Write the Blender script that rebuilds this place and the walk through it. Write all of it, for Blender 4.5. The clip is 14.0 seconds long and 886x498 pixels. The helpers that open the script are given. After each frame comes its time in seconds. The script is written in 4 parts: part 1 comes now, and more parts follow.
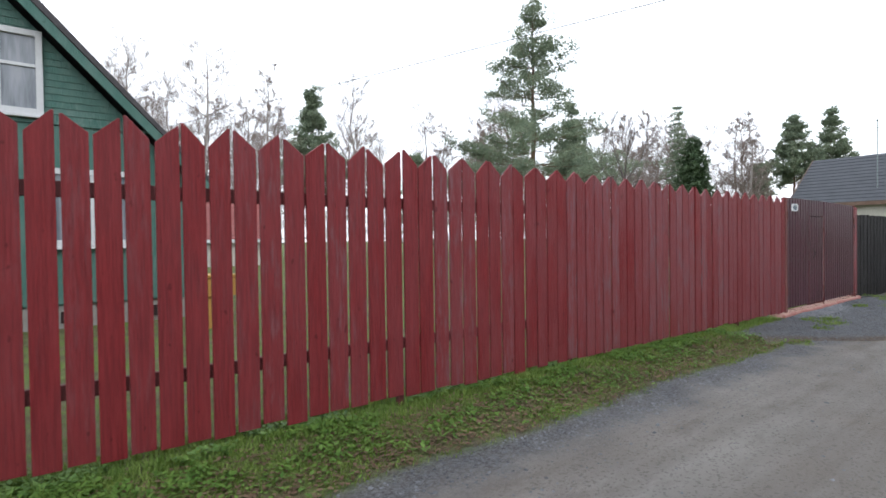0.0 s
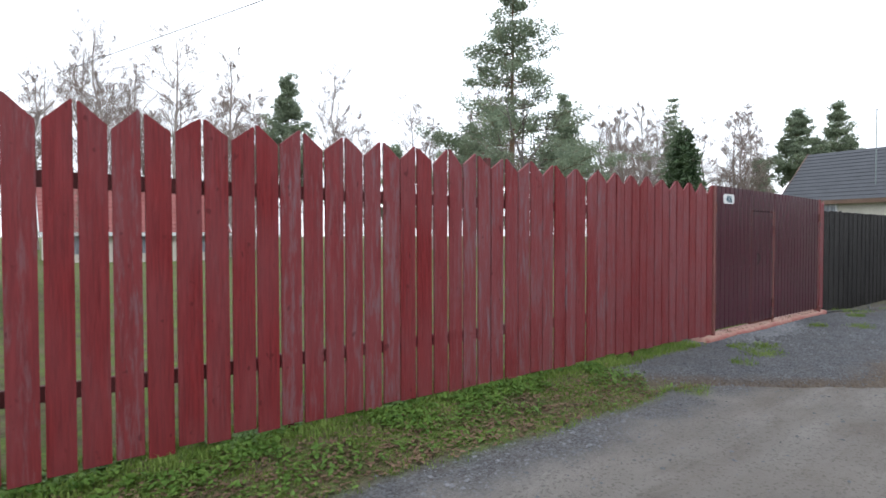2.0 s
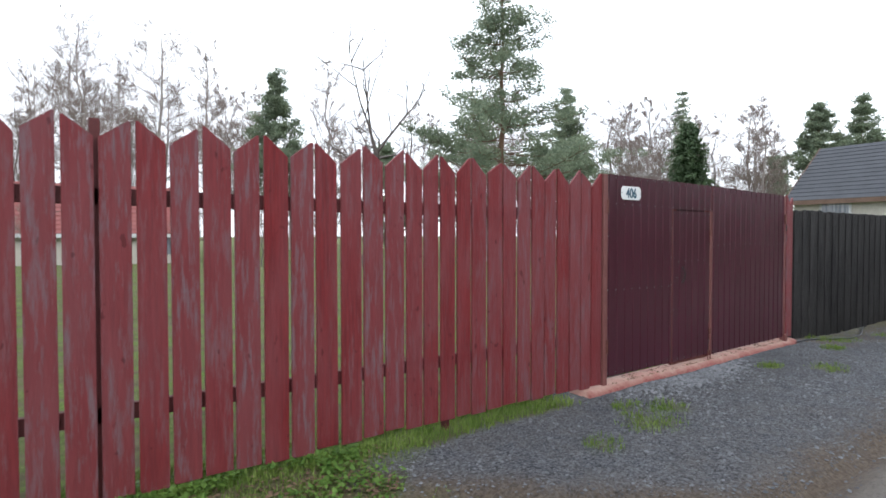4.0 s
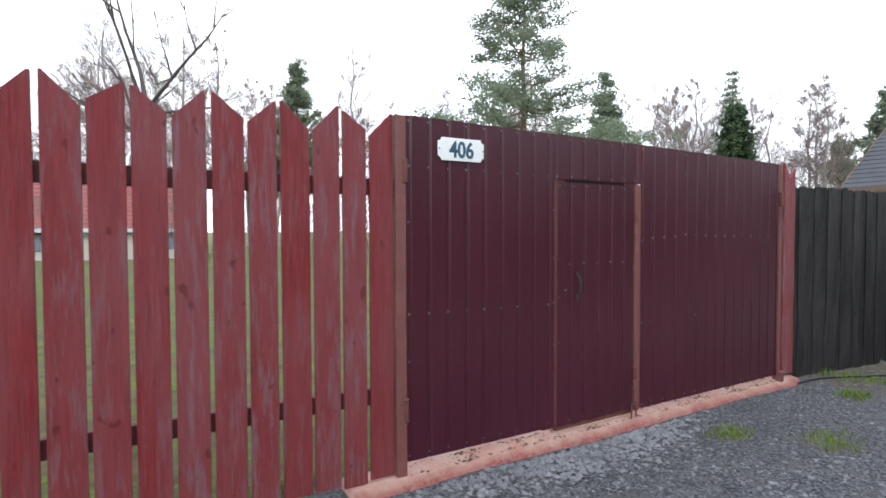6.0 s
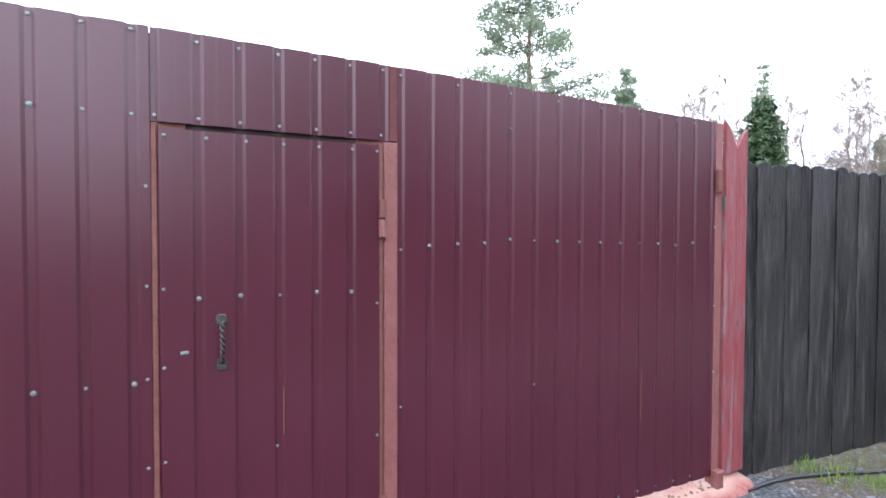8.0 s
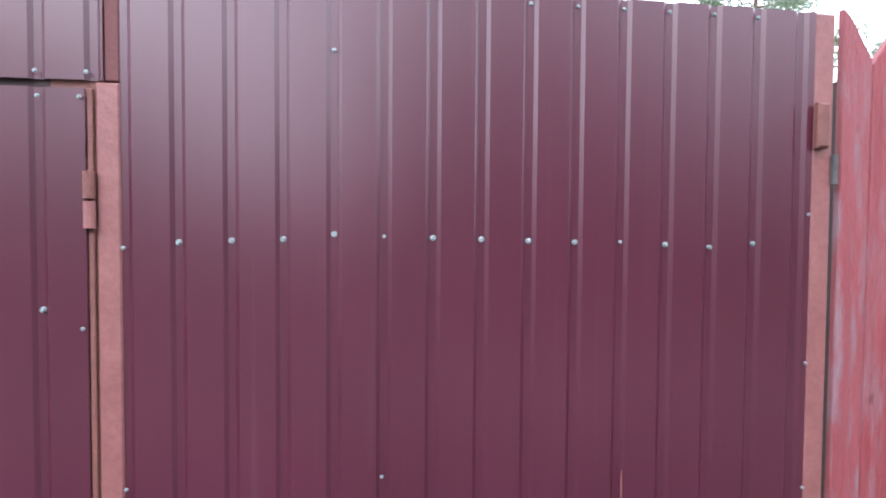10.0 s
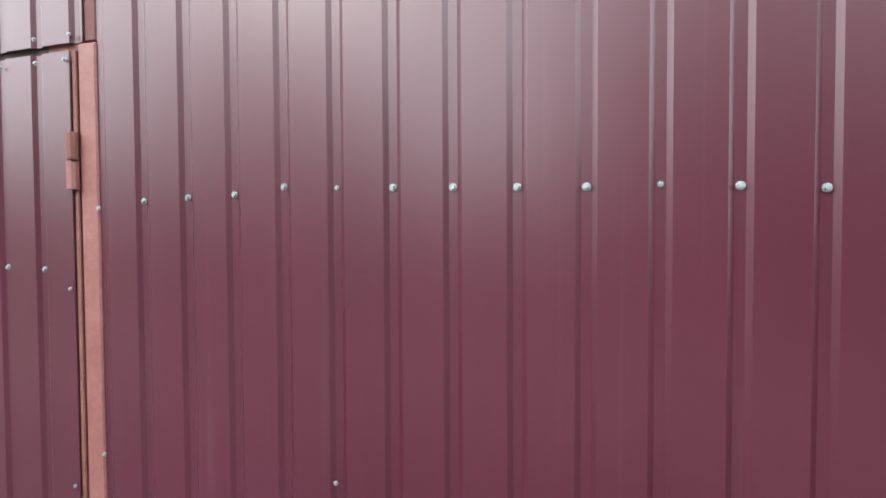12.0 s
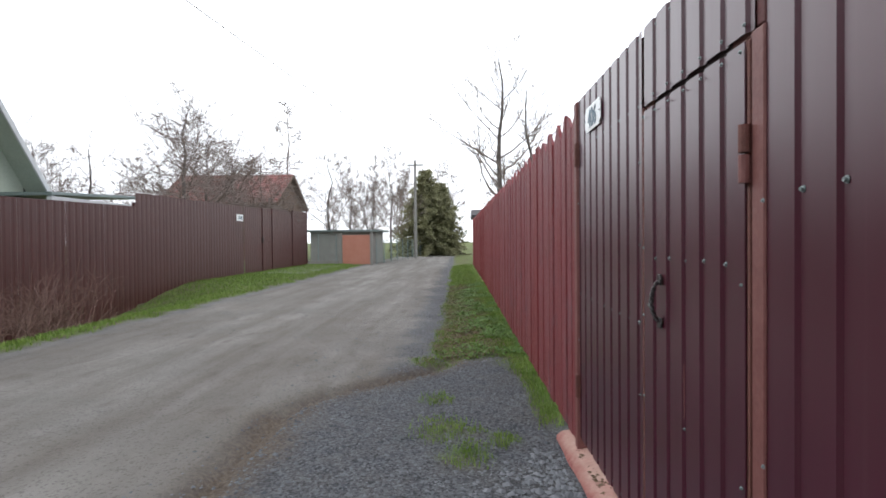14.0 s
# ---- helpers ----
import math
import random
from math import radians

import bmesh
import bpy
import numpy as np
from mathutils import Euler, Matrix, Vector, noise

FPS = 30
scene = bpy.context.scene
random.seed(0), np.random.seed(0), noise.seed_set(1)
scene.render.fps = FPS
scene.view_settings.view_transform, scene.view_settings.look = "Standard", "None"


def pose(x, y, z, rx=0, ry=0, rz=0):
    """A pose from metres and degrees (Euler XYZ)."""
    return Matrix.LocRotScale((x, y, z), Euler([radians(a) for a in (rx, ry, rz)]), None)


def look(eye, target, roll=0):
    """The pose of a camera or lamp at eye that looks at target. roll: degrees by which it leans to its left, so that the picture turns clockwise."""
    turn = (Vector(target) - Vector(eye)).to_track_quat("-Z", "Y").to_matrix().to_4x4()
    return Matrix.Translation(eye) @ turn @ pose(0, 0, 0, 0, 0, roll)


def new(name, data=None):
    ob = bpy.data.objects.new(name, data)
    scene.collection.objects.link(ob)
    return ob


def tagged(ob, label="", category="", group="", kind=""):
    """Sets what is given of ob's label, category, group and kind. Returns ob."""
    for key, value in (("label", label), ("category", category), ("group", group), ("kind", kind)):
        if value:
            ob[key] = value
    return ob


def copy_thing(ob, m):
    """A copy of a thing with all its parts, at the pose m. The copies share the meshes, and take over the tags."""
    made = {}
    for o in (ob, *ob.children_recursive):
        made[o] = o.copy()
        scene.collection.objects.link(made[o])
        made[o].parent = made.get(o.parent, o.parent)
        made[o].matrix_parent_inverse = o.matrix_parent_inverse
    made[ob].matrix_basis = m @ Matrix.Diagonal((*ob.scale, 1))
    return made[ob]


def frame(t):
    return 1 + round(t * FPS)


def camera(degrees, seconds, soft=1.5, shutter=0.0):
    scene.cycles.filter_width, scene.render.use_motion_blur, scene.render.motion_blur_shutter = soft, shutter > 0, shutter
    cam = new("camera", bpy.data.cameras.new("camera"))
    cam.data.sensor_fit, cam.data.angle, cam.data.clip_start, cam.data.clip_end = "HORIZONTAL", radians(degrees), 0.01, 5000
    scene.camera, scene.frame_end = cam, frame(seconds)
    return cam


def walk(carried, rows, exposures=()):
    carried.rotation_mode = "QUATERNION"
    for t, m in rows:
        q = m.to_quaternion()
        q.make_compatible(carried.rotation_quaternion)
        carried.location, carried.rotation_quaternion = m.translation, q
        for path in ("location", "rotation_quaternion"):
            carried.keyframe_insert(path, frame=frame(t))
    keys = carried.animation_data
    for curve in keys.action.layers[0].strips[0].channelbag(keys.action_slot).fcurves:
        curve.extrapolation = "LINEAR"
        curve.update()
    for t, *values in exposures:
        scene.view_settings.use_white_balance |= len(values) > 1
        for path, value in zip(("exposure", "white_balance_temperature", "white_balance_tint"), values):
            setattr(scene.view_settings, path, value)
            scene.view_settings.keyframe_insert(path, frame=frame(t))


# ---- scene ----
cam = camera(77.0, 14.0, soft=1.6, shutter=0.1)
PATH = [
    (0, (-10.448, -3.58, 1.441), (-9.182, -2.032, 1.407), -0.8),
    (0.5, (-9.605, -3.498, 1.445), (-8.335, -1.954, 1.398), -0.3),
    (1, (-8.847, -3.496, 1.459), (-7.583, -1.947, 1.408), -0.2),
    (1.5, (-8.065, -3.433, 1.444), (-6.802, -1.884, 1.39), -0.0),
    (2, (-7.302, -3.447, 1.432), (-6.06, -1.881, 1.383), -0.1),
    (2.5, (-6.55, -3.44, 1.418), (-5.317, -1.867, 1.366), 0.2),
    (3, (-5.815, -3.468, 1.456), (-4.604, -1.877, 1.395), 0.3),
    (3.2, (-5.503, -3.433, 1.48), (-4.292, -1.843, 1.427), 0.2),
    (5.3, (-2.425, -2.889, 1.514), (-1.335, -1.214, 1.447), -0.0),
    (5.5, (-2.131, -2.836, 1.488), (-1.053, -1.152, 1.418), 0.1),
    (6, (-1.454, -2.653, 1.454), (-0.426, -0.938, 1.388), -0.2),
    (6.5, (-0.758, -2.541, 1.435), (0.256, -0.818, 1.381), -0.1),
    (7, (-0.105, -2.378, 1.42), (0.872, -0.634, 1.358), 0.1),
    (7.5, (0.531, -2.226, 1.424), (1.466, -0.459, 1.351), 0.2),
    (7.7, (0.698, -2.091, 1.439), (1.634, -0.324, 1.381), 0.2),
    (9.8, (2.33, -1.381, 1.422), (2.74, 0.575, 1.331), 0.9),
    (10, (2.384, -1.404, 1.43), (2.589, 0.585, 1.362), 0.4),
    (10.5, (2.418, -1.424, 1.456), (2.131, 0.553, 1.348), 0.3),
    (11, (2.548, -1.352, 1.398), (2.053, 0.585, 1.331), 0.3),
    (11.5, (2.777, -1.145, 1.323), (2.24, 0.781, 1.268), -0.1),
    (12, (2.921, -1.024, 1.322), (2.331, 0.886, 1.261), -0.3),
    (12.5, (2.927, -0.901, 1.316), (1.933, 0.834, 1.243), -0.7),
    (13, (2.92, -0.819, 1.302), (1.4, 0.479, 1.236), -1.2),
    (13.5, (2.975, -0.703, 1.301), (1.021, -0.274, 1.264), -1.0),
    (14, (2.998, -0.678, 1.299), (0.999, -0.732, 1.272), -0.5),
]
walk(cam, [(t, look(eye, target, roll)) for t, eye, target, roll in PATH],
     exposures=[(0, 0.08, 6350, 10), (3.0, 0.15, 6350, 10), (5.5, 0.22, 6350, 10), (6.0, 0.35, 6300, 11), (6.5, 0.55, 6250, 12), (7.0, 0.8, 6150, 13), (7.5, 1.1, 6000, 14),
                (9.8, 1.7, 5900, 14), (10.5, 1.7, 5950, 12), (11.0, 1.75, 6100, 8), (12.5, 1.75, 6650, 6), (13.0, 1.5, 6650, 8), (13.5, 0.65, 6600, 9), (14.0, 0.05, 6500, 10)])

# ---- light: bright overcast sky with a faint veiled sun ----
SUN_ELEV, SUN_AZ = radians(38), radians(215)
world = bpy.data.worlds.new("overcast_sky")
scene.world = world
world.use_nodes = True
wn, wl = world.node_tree.nodes, world.node_tree.links
wn.clear()
w_out, w_bg, w_sky = wn.new("ShaderNodeOutputWorld"), wn.new("ShaderNodeBackground"), wn.new("ShaderNodeTexSky")
w_sky.sky_type, w_sky.sun_disc = "NISHITA", False
w_sky.sun_elevation, w_sky.sun_rotation = SUN_ELEV, SUN_AZ
w_mul = wn.new("ShaderNodeVectorMath")
w_mul.operation = "SCALE"
w_mul.inputs["Scale"].default_value = 1.3
wl.new(w_sky.outputs[0], w_mul.inputs[0])
w_co, w_no, w_ramp, w_mix = wn.new("ShaderNodeTexCoord"), wn.new("ShaderNodeTexNoise"), wn.new("ShaderNodeValToRGB"), wn.new("ShaderNodeMix")
w_map = wn.new("ShaderNodeMapping")
w_map.inputs["Scale"].default_value = (1.2, 1.2, 5.0)
wl.new(w_co.outputs["Generated"], w_map.inputs[0])
wl.new(w_map.outputs[0], w_no.inputs["Vector"])
w_no.inputs["Scale"].default_value, w_no.inputs["Detail"].default_value = 1.6, 5
w_ramp.color_ramp.elements[0].position, w_ramp.color_ramp.elements[1].position = 0.30, 0.55
w_ramp.color_ramp.elements[0].color = (0.86, 0.86, 0.86, 1)
wl.new(w_no.outputs[0], w_ramp.inputs[0])
w_mix.data_type = "RGBA"
wl.new(w_ramp.outputs[0], w_mix.inputs[0])
wl.new(w_mul.outputs[0], w_mix.inputs[6])
w_mix.inputs[7].default_value = (10.6, 11.0, 11.7, 1)
wl.new(w_mix.outputs[2], w_bg.inputs[0])
w_bg.inputs[1].default_value = 0.165
wl.new(w_bg.outputs[0], w_out.inputs[0])
sun = new("sun", bpy.data.lights.new("sun", "SUN"))
sun.data.energy, sun.data.angle, sun.data.color = 0.8, radians(20), (1, 0.96, 0.9)
sun.matrix_world = look((0, 0, 0), (-math.sin(SUN_AZ) * math.cos(SUN_ELEV), -math.cos(SUN_AZ) * math.cos(SUN_ELEV), -math.sin(SUN_ELEV)))

rng = random.Random(7)


# ---- materials ----
class Mat:
    """A node material with short calls for the nodes that most surfaces here use."""

    def __init__(self, name, rough=0.6, metal=0.0, spec=0.5):
        self.m = bpy.data.materials.new(name)
        self.m.use_nodes = True
        self.n, self.l = self.m.node_tree.nodes, self.m.node_tree.links
        self.b = self.n["Principled BSDF"]
        self.b.inputs["Roughness"].default_value = rough
        self.b.inputs["Metallic"].default_value = metal
        self.b.inputs["Specular IOR Level"].default_value = spec

    def pos(self, sx=1, sy=1, sz=1, jitter=False):
        g, mp = self.n.new("ShaderNodeNewGeometry"), self.n.new("ShaderNodeMapping")
        mp.inputs["Scale"].default_value = (sx, sy, sz)
        self.l.new(g.outputs["Position"], mp.inputs["Vector"])
        if jitter:
            oi, mul = self.n.new("ShaderNodeObjectInfo"), self.n.new("ShaderNodeMath")
            mul.operation = "MULTIPLY"
            mul.inputs[1].default_value = 37
            self.l.new(oi.outputs["Random"], mul.inputs[0])
            self.l.new(mul.outputs[0], mp.inputs["Location"])
        return mp.outputs[0]

    def noise(self, vec, scale, detail=4, rough=0.6, lo=0.35, hi=0.65):
        t, r = self.n.new("ShaderNodeTexNoise"), self.n.new("ShaderNodeMapRange")
        t.inputs["Scale"].default_value, t.inputs["Detail"].default_value, t.inputs["Roughness"].default_value = scale, detail, rough
        self.l.new(vec, t.inputs["Vector"])
        r.inputs["From Min"].default_value, r.inputs["From Max"].default_value = lo, hi
        self.l.new(t.outputs[0], r.inputs["Value"])
        return r.outputs[0]

    def mix(self, f, a, b):
        x = self.n.new("ShaderNodeMix")
        x.data_type = "RGBA"
        for sock, v in ((x.inputs[0], f), (x.inputs[6], a), (x.inputs[7], b)):
            if isinstance(v, (int, float)):
                sock.default_value = v
            elif isinstance(v, tuple):
                sock.default_value = (*v, 1)
            else:
                self.l.new(v, sock)
        return x.outputs[2]

    def math(self, op, a, b):
        x = self.n.new("ShaderNodeMath")
        x.operation = op
        for sock, v in zip(x.inputs, (a, b)):
            if isinstance(v, (int, float)):
                sock.default_value = v
            else:
                self.l.new(v, sock)
        return x.outputs[0]

    def rand(self):
        return self.n.new("ShaderNodeObjectInfo").outputs["Random"]

    def island(self):
        return self.n.new("ShaderNodeNewGeometry").outputs["Random Per Island"]

    def attr(self, name):
        a, sp = self.n.new("ShaderNodeAttribute"), self.n.new("ShaderNodeSeparateColor")
        a.attribute_name = name
        self.l.new(a.outputs["Color"], sp.inputs[0])
        return sp.outputs

    def color(self, c):
        if isinstance(c, tuple):
            self.b.inputs["Base Color"].default_value = (*c, 1)
        else:
            self.l.new(c, self.b.inputs["Base Color"])
        return self

    def rough(self, f, a, b):
        r = self.n.new("ShaderNodeMapRange")
        r.inputs["To Min"].default_value, r.inputs["To Max"].default_value = a, b
        self.l.new(f, r.inputs["Value"])
        self.l.new(r.outputs[0], self.b.inputs["Roughness"])
        return self

    def bump(self, h, dist=0.002, strength=0.5):
        x = self.n.new("ShaderNodeBump")
        x.inputs["Distance"].default_value, x.inputs["Strength"].default_value = dist, strength
        self.l.new(h, x.inputs["Height"])
        self.l.new(x.outputs[0], self.b.inputs["Normal"])
        return self


def plain(name, c1, c2, scale=6, rough=0.6, metal=0.0, bump=0.001, stretch=(1, 1, 1)):
    """Two tones blended by coarse and fine noise, with fine relief."""
    m = Mat(name, rough, metal)
    v = m.pos(*stretch)
    big, small = m.noise(v, scale), m.noise(v, scale * 9, 3)
    m.color(m.mix(m.math("MULTIPLY", m.math("ADD", big, small), 0.5), c1, c2))
    m.bump(small, bump)
    return m.m


def painted_board(name, deep, light, bare, amount, along=None, spec=0.2):
    """Old paint on sawn boards: streaks along the grain, flaking to weathered wood."""
    m = Mat(name, 0.62, 0, spec)
    v = m.pos(30, 30, 1.6, True)
    grain = m.noise(v, 2.2, 6, 0.65, 0.3, 0.7)
    v2 = m.pos(24, 24, 3.0, True)
    patch = m.noise(v2, 1.1, 7, 0.72, 0.50, 0.66)
    cloud = m.noise(m.pos(3, 3, 0.8, True), 1.5, 3, 0.5)
    tone = m.mix(grain, deep, light)
    tone = m.mix(m.math("MULTIPLY", cloud, 0.55), tone, tuple(0.5 * (a + b) for a, b in zip(light, bare)))
    wear = m.math("MULTIPLY", patch, m.math("MULTIPLY", m.rand(), amount))
    if along:
        sx, mr = m.n.new("ShaderNodeSeparateXYZ"), m.n.new("ShaderNodeMapRange")
        m.l.new(m.pos(), sx.inputs[0])
        m.l.new(sx.outputs[0], mr.inputs["Value"])
        mr.inputs["From Min"].default_value, mr.inputs["From Max"].default_value, mr.inputs["To Min"].default_value = along[0], along[1], 0.2
        wear = m.math("MULTIPLY", wear, mr.outputs[0])
        cloud = m.math("MULTIPLY", cloud, mr.outputs[0])
        tone = m.mix(m.math("MULTIPLY", cloud, 0.5), m.mix(grain, deep, light), tuple(0.5 * (a + b) for a, b in zip(light, bare)))
        tone = m.mix(m.math("MULTIPLY", m.math("MULTIPLY", m.rand(), mr.outputs[0]), 0.45), tone, tuple(0.55 * a + 0.45 * b for a, b in zip(light, bare)))
    knot = m.noise(m.pos(20, 20, 12, True), 1.0, 2, 0.4, 0.70, 0.76)
    tone = m.mix(wear, tone, bare)
    tone = m.mix(m.math("MULTIPLY", knot, 0.5), tone, tuple(0.4 * a for a in deep))
    m.color(tone)
    m.bump(m.math("ADD", grain, m.math("ADD", m.math("MULTIPLY", wear, -0.8), m.noise(m.pos(40, 40, 12, True), 1.5, 4))), 0.003, 0.7)
    m.rough(wear, 0.5, 0.85)
    return m.m


RED = painted_board("red_fence_paint", (0.112, 0.0105, 0.013), (0.215, 0.025, 0.028), (0.185, 0.118, 0.132), 1.3, (-10.0, -4.0))
BLACK = painted_board("black_stained_board", (0.008, 0.008, 0.0088), (0.022, 0.0215, 0.022), (0.07, 0.067, 0.067), 1.1, None, 0.06)
RAIL = plain("dark_red_rail", (0.062, 0.0124, 0.0124), (0.0992, 0.0186, 0.0186), 8, 0.7)
PINK = plain("faded_red_steel", (0.135, 0.044, 0.041), (0.185, 0.072, 0.064), 7, 0.55)
RUST = plain("rusty_red_steel", (0.0806, 0.0248, 0.0186), (0.155, 0.0558, 0.0434), 25, 0.7)
CONCRETE = plain("grey_concrete", (0.186, 0.18, 0.167), (0.26, 0.254, 0.236), 3, 0.85, 0, 0.004)
ZINC = plain("zinc_bolt", (0.12, 0.165, 0.165), (0.28, 0.32, 0.32), 60, 0.4, 0.5)
IRON = plain("wrought_iron", (0.0372, 0.031, 0.031), (0.0868, 0.0806, 0.0806), 60, 0.45, 0.6)
WHITE = plain("white_enamel", (0.74, 0.78, 0.78), (0.82, 0.84, 0.84), 5, 0.3)
BLUE = plain("blue_enamel", (0.018, 0.07, 0.11), (0.03, 0.10, 0.15), 20, 0.35)
DARK = plain("dark_parts_and_gap_shade", (0.0124, 0.00496, 0.00496), (0.0248, 0.0093, 0.0093), 6, 0.8)
GREEN_WALL = painted_board("green_siding", (0.0372, 0.105, 0.0868), (0.0682, 0.155, 0.13), (0.149, 0.211, 0.192), 0.9)
WHITE_WOOD = plain("white_painted_wood", (0.465, 0.48, 0.495), (0.57, 0.585, 0.6), 6, 0.55)
ROOF_DARK = plain("dark_slate_roof", (0.031, 0.0279, 0.031), (0.0744, 0.0682, 0.0744), 4, 0.8)
ROOF_GREY = plain("grey_metal_tile_roof", (0.038, 0.043, 0.052), (0.06, 0.066, 0.078), 2, 0.8)
ROOF_RED = plain("red_tile_roof", (0.161, 0.0372, 0.0341), (0.223, 0.062, 0.0558), 2, 0.6)
CREAM = plain("cream_plaster", (0.413, 0.39, 0.338), (0.51, 0.488, 0.435), 1.5, 0.8)
PALE_GREEN = plain("pale_green_siding", (0.315, 0.36, 0.3), (0.39, 0.427, 0.36), 2, 0.7)
PEACH = plain("peach_painted_sheet", (0.413, 0.165, 0.112), (0.465, 0.21, 0.15), 3, 0.6)
YELLOW = plain("ochre_paint", (0.322, 0.167, 0.031), (0.384, 0.223, 0.0558), 5, 0.6)
RUBBER = plain("black_hose_rubber", (0.0112, 0.0124, 0.0149), (0.0217, 0.0236, 0.0279), 15, 0.45)
BARK_PINE = plain("pine_bark", (0.0868, 0.0527, 0.0341), (0.161, 0.093, 0.0558), 5, 0.9, 0, 0.01, (1, 1, .4))
BARK = plain("grey_bark", (0.0682, 0.0589, 0.0527), (0.13, 0.112, 0.102), 6, 0.9, 0, 0.006)
BARK_PALE = plain("birch_bark", (0.20, 0.175, 0.16), (0.42, 0.38, 0.36), 6, 0.85, 0, 0.004)
TWIG = plain("bare_twigs", (0.14, 0.11, 0.098), (0.26, 0.215, 0.19), 3, 0.9)
BROWN_SHEET = plain("brown_profiled_sheet", (0.0527, 0.0149, 0.0136), (0.0713, 0.0211, 0.0186), 1.2, 0.42)
BROWN_WOOD = plain("old_brown_boards", (0.09, 0.055, 0.04), (0.17, 0.11, 0.08), 3, 0.8)
DRY = plain("dry_twigs", (0.124, 0.0744, 0.062), (0.198, 0.124, 0.0992), 9, 0.9)


def leaf_material(name, a, b, rough=0.6, thin=0.0, patch=0.9):
    m = Mat(name, rough, 0, 0.3)
    c = m.mix(m.math("MULTIPLY", m.math("ADD", m.island(), m.noise(m.pos(), patch)), 0.5), a, b)
    m.color(c)
    if thin:
        tr, mx = m.n.new("ShaderNodeBsdfTranslucent"), m.n.new("ShaderNodeMixShader")
        mx.inputs[0].default_value = thin
        m.l.new(c, tr.inputs[0])
        m.l.new(m.b.outputs[0], mx.inputs[1])
        m.l.new(tr.outputs[0], mx.inputs[2])
        m.l.new(mx.outputs[0], m.n["Material Output"].inputs[0])
    return m.m


NEEDLE = leaf_material("pine_needles", (0.125, 0.165, 0.12), (0.27, 0.325, 0.215), 0.6, 0.5)
NEEDLE_DARK = leaf_material("spruce_needles", (0.03, 0.058, 0.028), (0.085, 0.13, 0.06), 0.6, 0.2)
GRASS = leaf_material("grass_blades", (0.07, 0.14, 0.02), (0.225, 0.31, 0.075), 0.6, 0.35, 4.0)
HERB = leaf_material("ground_herb_leaves", (0.05, 0.125, 0.02), (0.15, 0.255, 0.05), 0.5, 0.3, 5.0)
DEAD_LEAF = leaf_material("fallen_leaves", (0.062, 0.0372, 0.0217), (0.186, 0.124, 0.0806), 0.8)
STONE = leaf_material("gravel_stones", (0.04, 0.045, 0.052), (0.21, 0.22, 0.238), 0.85)
SHRUB = leaf_material("olive_conifer_needles", (0.15, 0.155, 0.085), (0.32, 0.31, 0.18), 0.6, 0.45)


def sheet_material():
    m = Mat("wine_red_coated_sheet", 0.3, 0, 0.1)
    m.b.inputs["Coat Weight"].default_value = 1.0
    m.b.inputs["Coat Roughness"].default_value = 0.31
    m.b.inputs["Coat IOR"].default_value = 1.56
    v = m.pos()
    dust = m.noise(m.pos(1, 1, 0.5), 1.6, 5)
    fine = m.noise(m.pos(40, 40, 4), 2, 3)
    c = m.mix(dust, (0.046, 0.0046, 0.0138), (0.056, 0.0064, 0.0178))
    streak = m.noise(m.pos(26, 26, 0.5), 1, 4, 0.6, 0.62, 0.8)
    c = m.mix(m.math("MULTIPLY", streak, 0.12), c, (0.186, 0.124, 0.136))
    m.color(c)
    m.rough(m.math("MULTIPLY", m.math("ADD", dust, fine), 0.5), 0.36, 0.46)
    m.bump(m.noise(v, 3.0, 2), 0.003, 0.25)
    return m.m


SHEET = sheet_material()


def threshold_material():
    """Red paint that is left on the front lip and worn to pale concrete on the tread."""
    m = Mat("red_painted_concrete", 0.8, 0, 0.3)
    v = m.pos()
    sx, mr = m.n.new("ShaderNodeSeparateXYZ"), m.n.new("ShaderNodeMapRange")
    m.l.new(v, sx.inputs[0])
    m.l.new(m.math("ADD", sx.outputs[1], m.math("MULTIPLY", m.noise(v, 9, 5), 0.03)), mr.inputs["Value"])
    mr.inputs["From Min"].default_value, mr.inputs["From Max"].default_value = -0.075, -0.03
    fine = m.noise(v, 40, 4)
    red = m.mix(fine, (0.20, 0.055, 0.05), (0.29, 0.12, 0.105))
    pale = m.mix(m.noise(v, 5, 5), (0.40, 0.27, 0.225), (0.33, 0.16, 0.135))
    m.color(m.mix(mr.outputs[0], red, m.mix(m.math("MULTIPLY", fine, 0.3), pale, (0.2, 0.15, 0.12))))
    m.bump(fine, 0.004)
    return m.m


CONCRETE_RED = threshold_material()


def glass_material():
    m = Mat("window_glass", 0.06)
    m.color(m.mix(m.noise(m.pos(7, 7, 0.8), 1.5, 3), (0.124, 0.143, 0.167), (0.26, 0.279, 0.31)))
    return m.m


GLASS = glass_material()


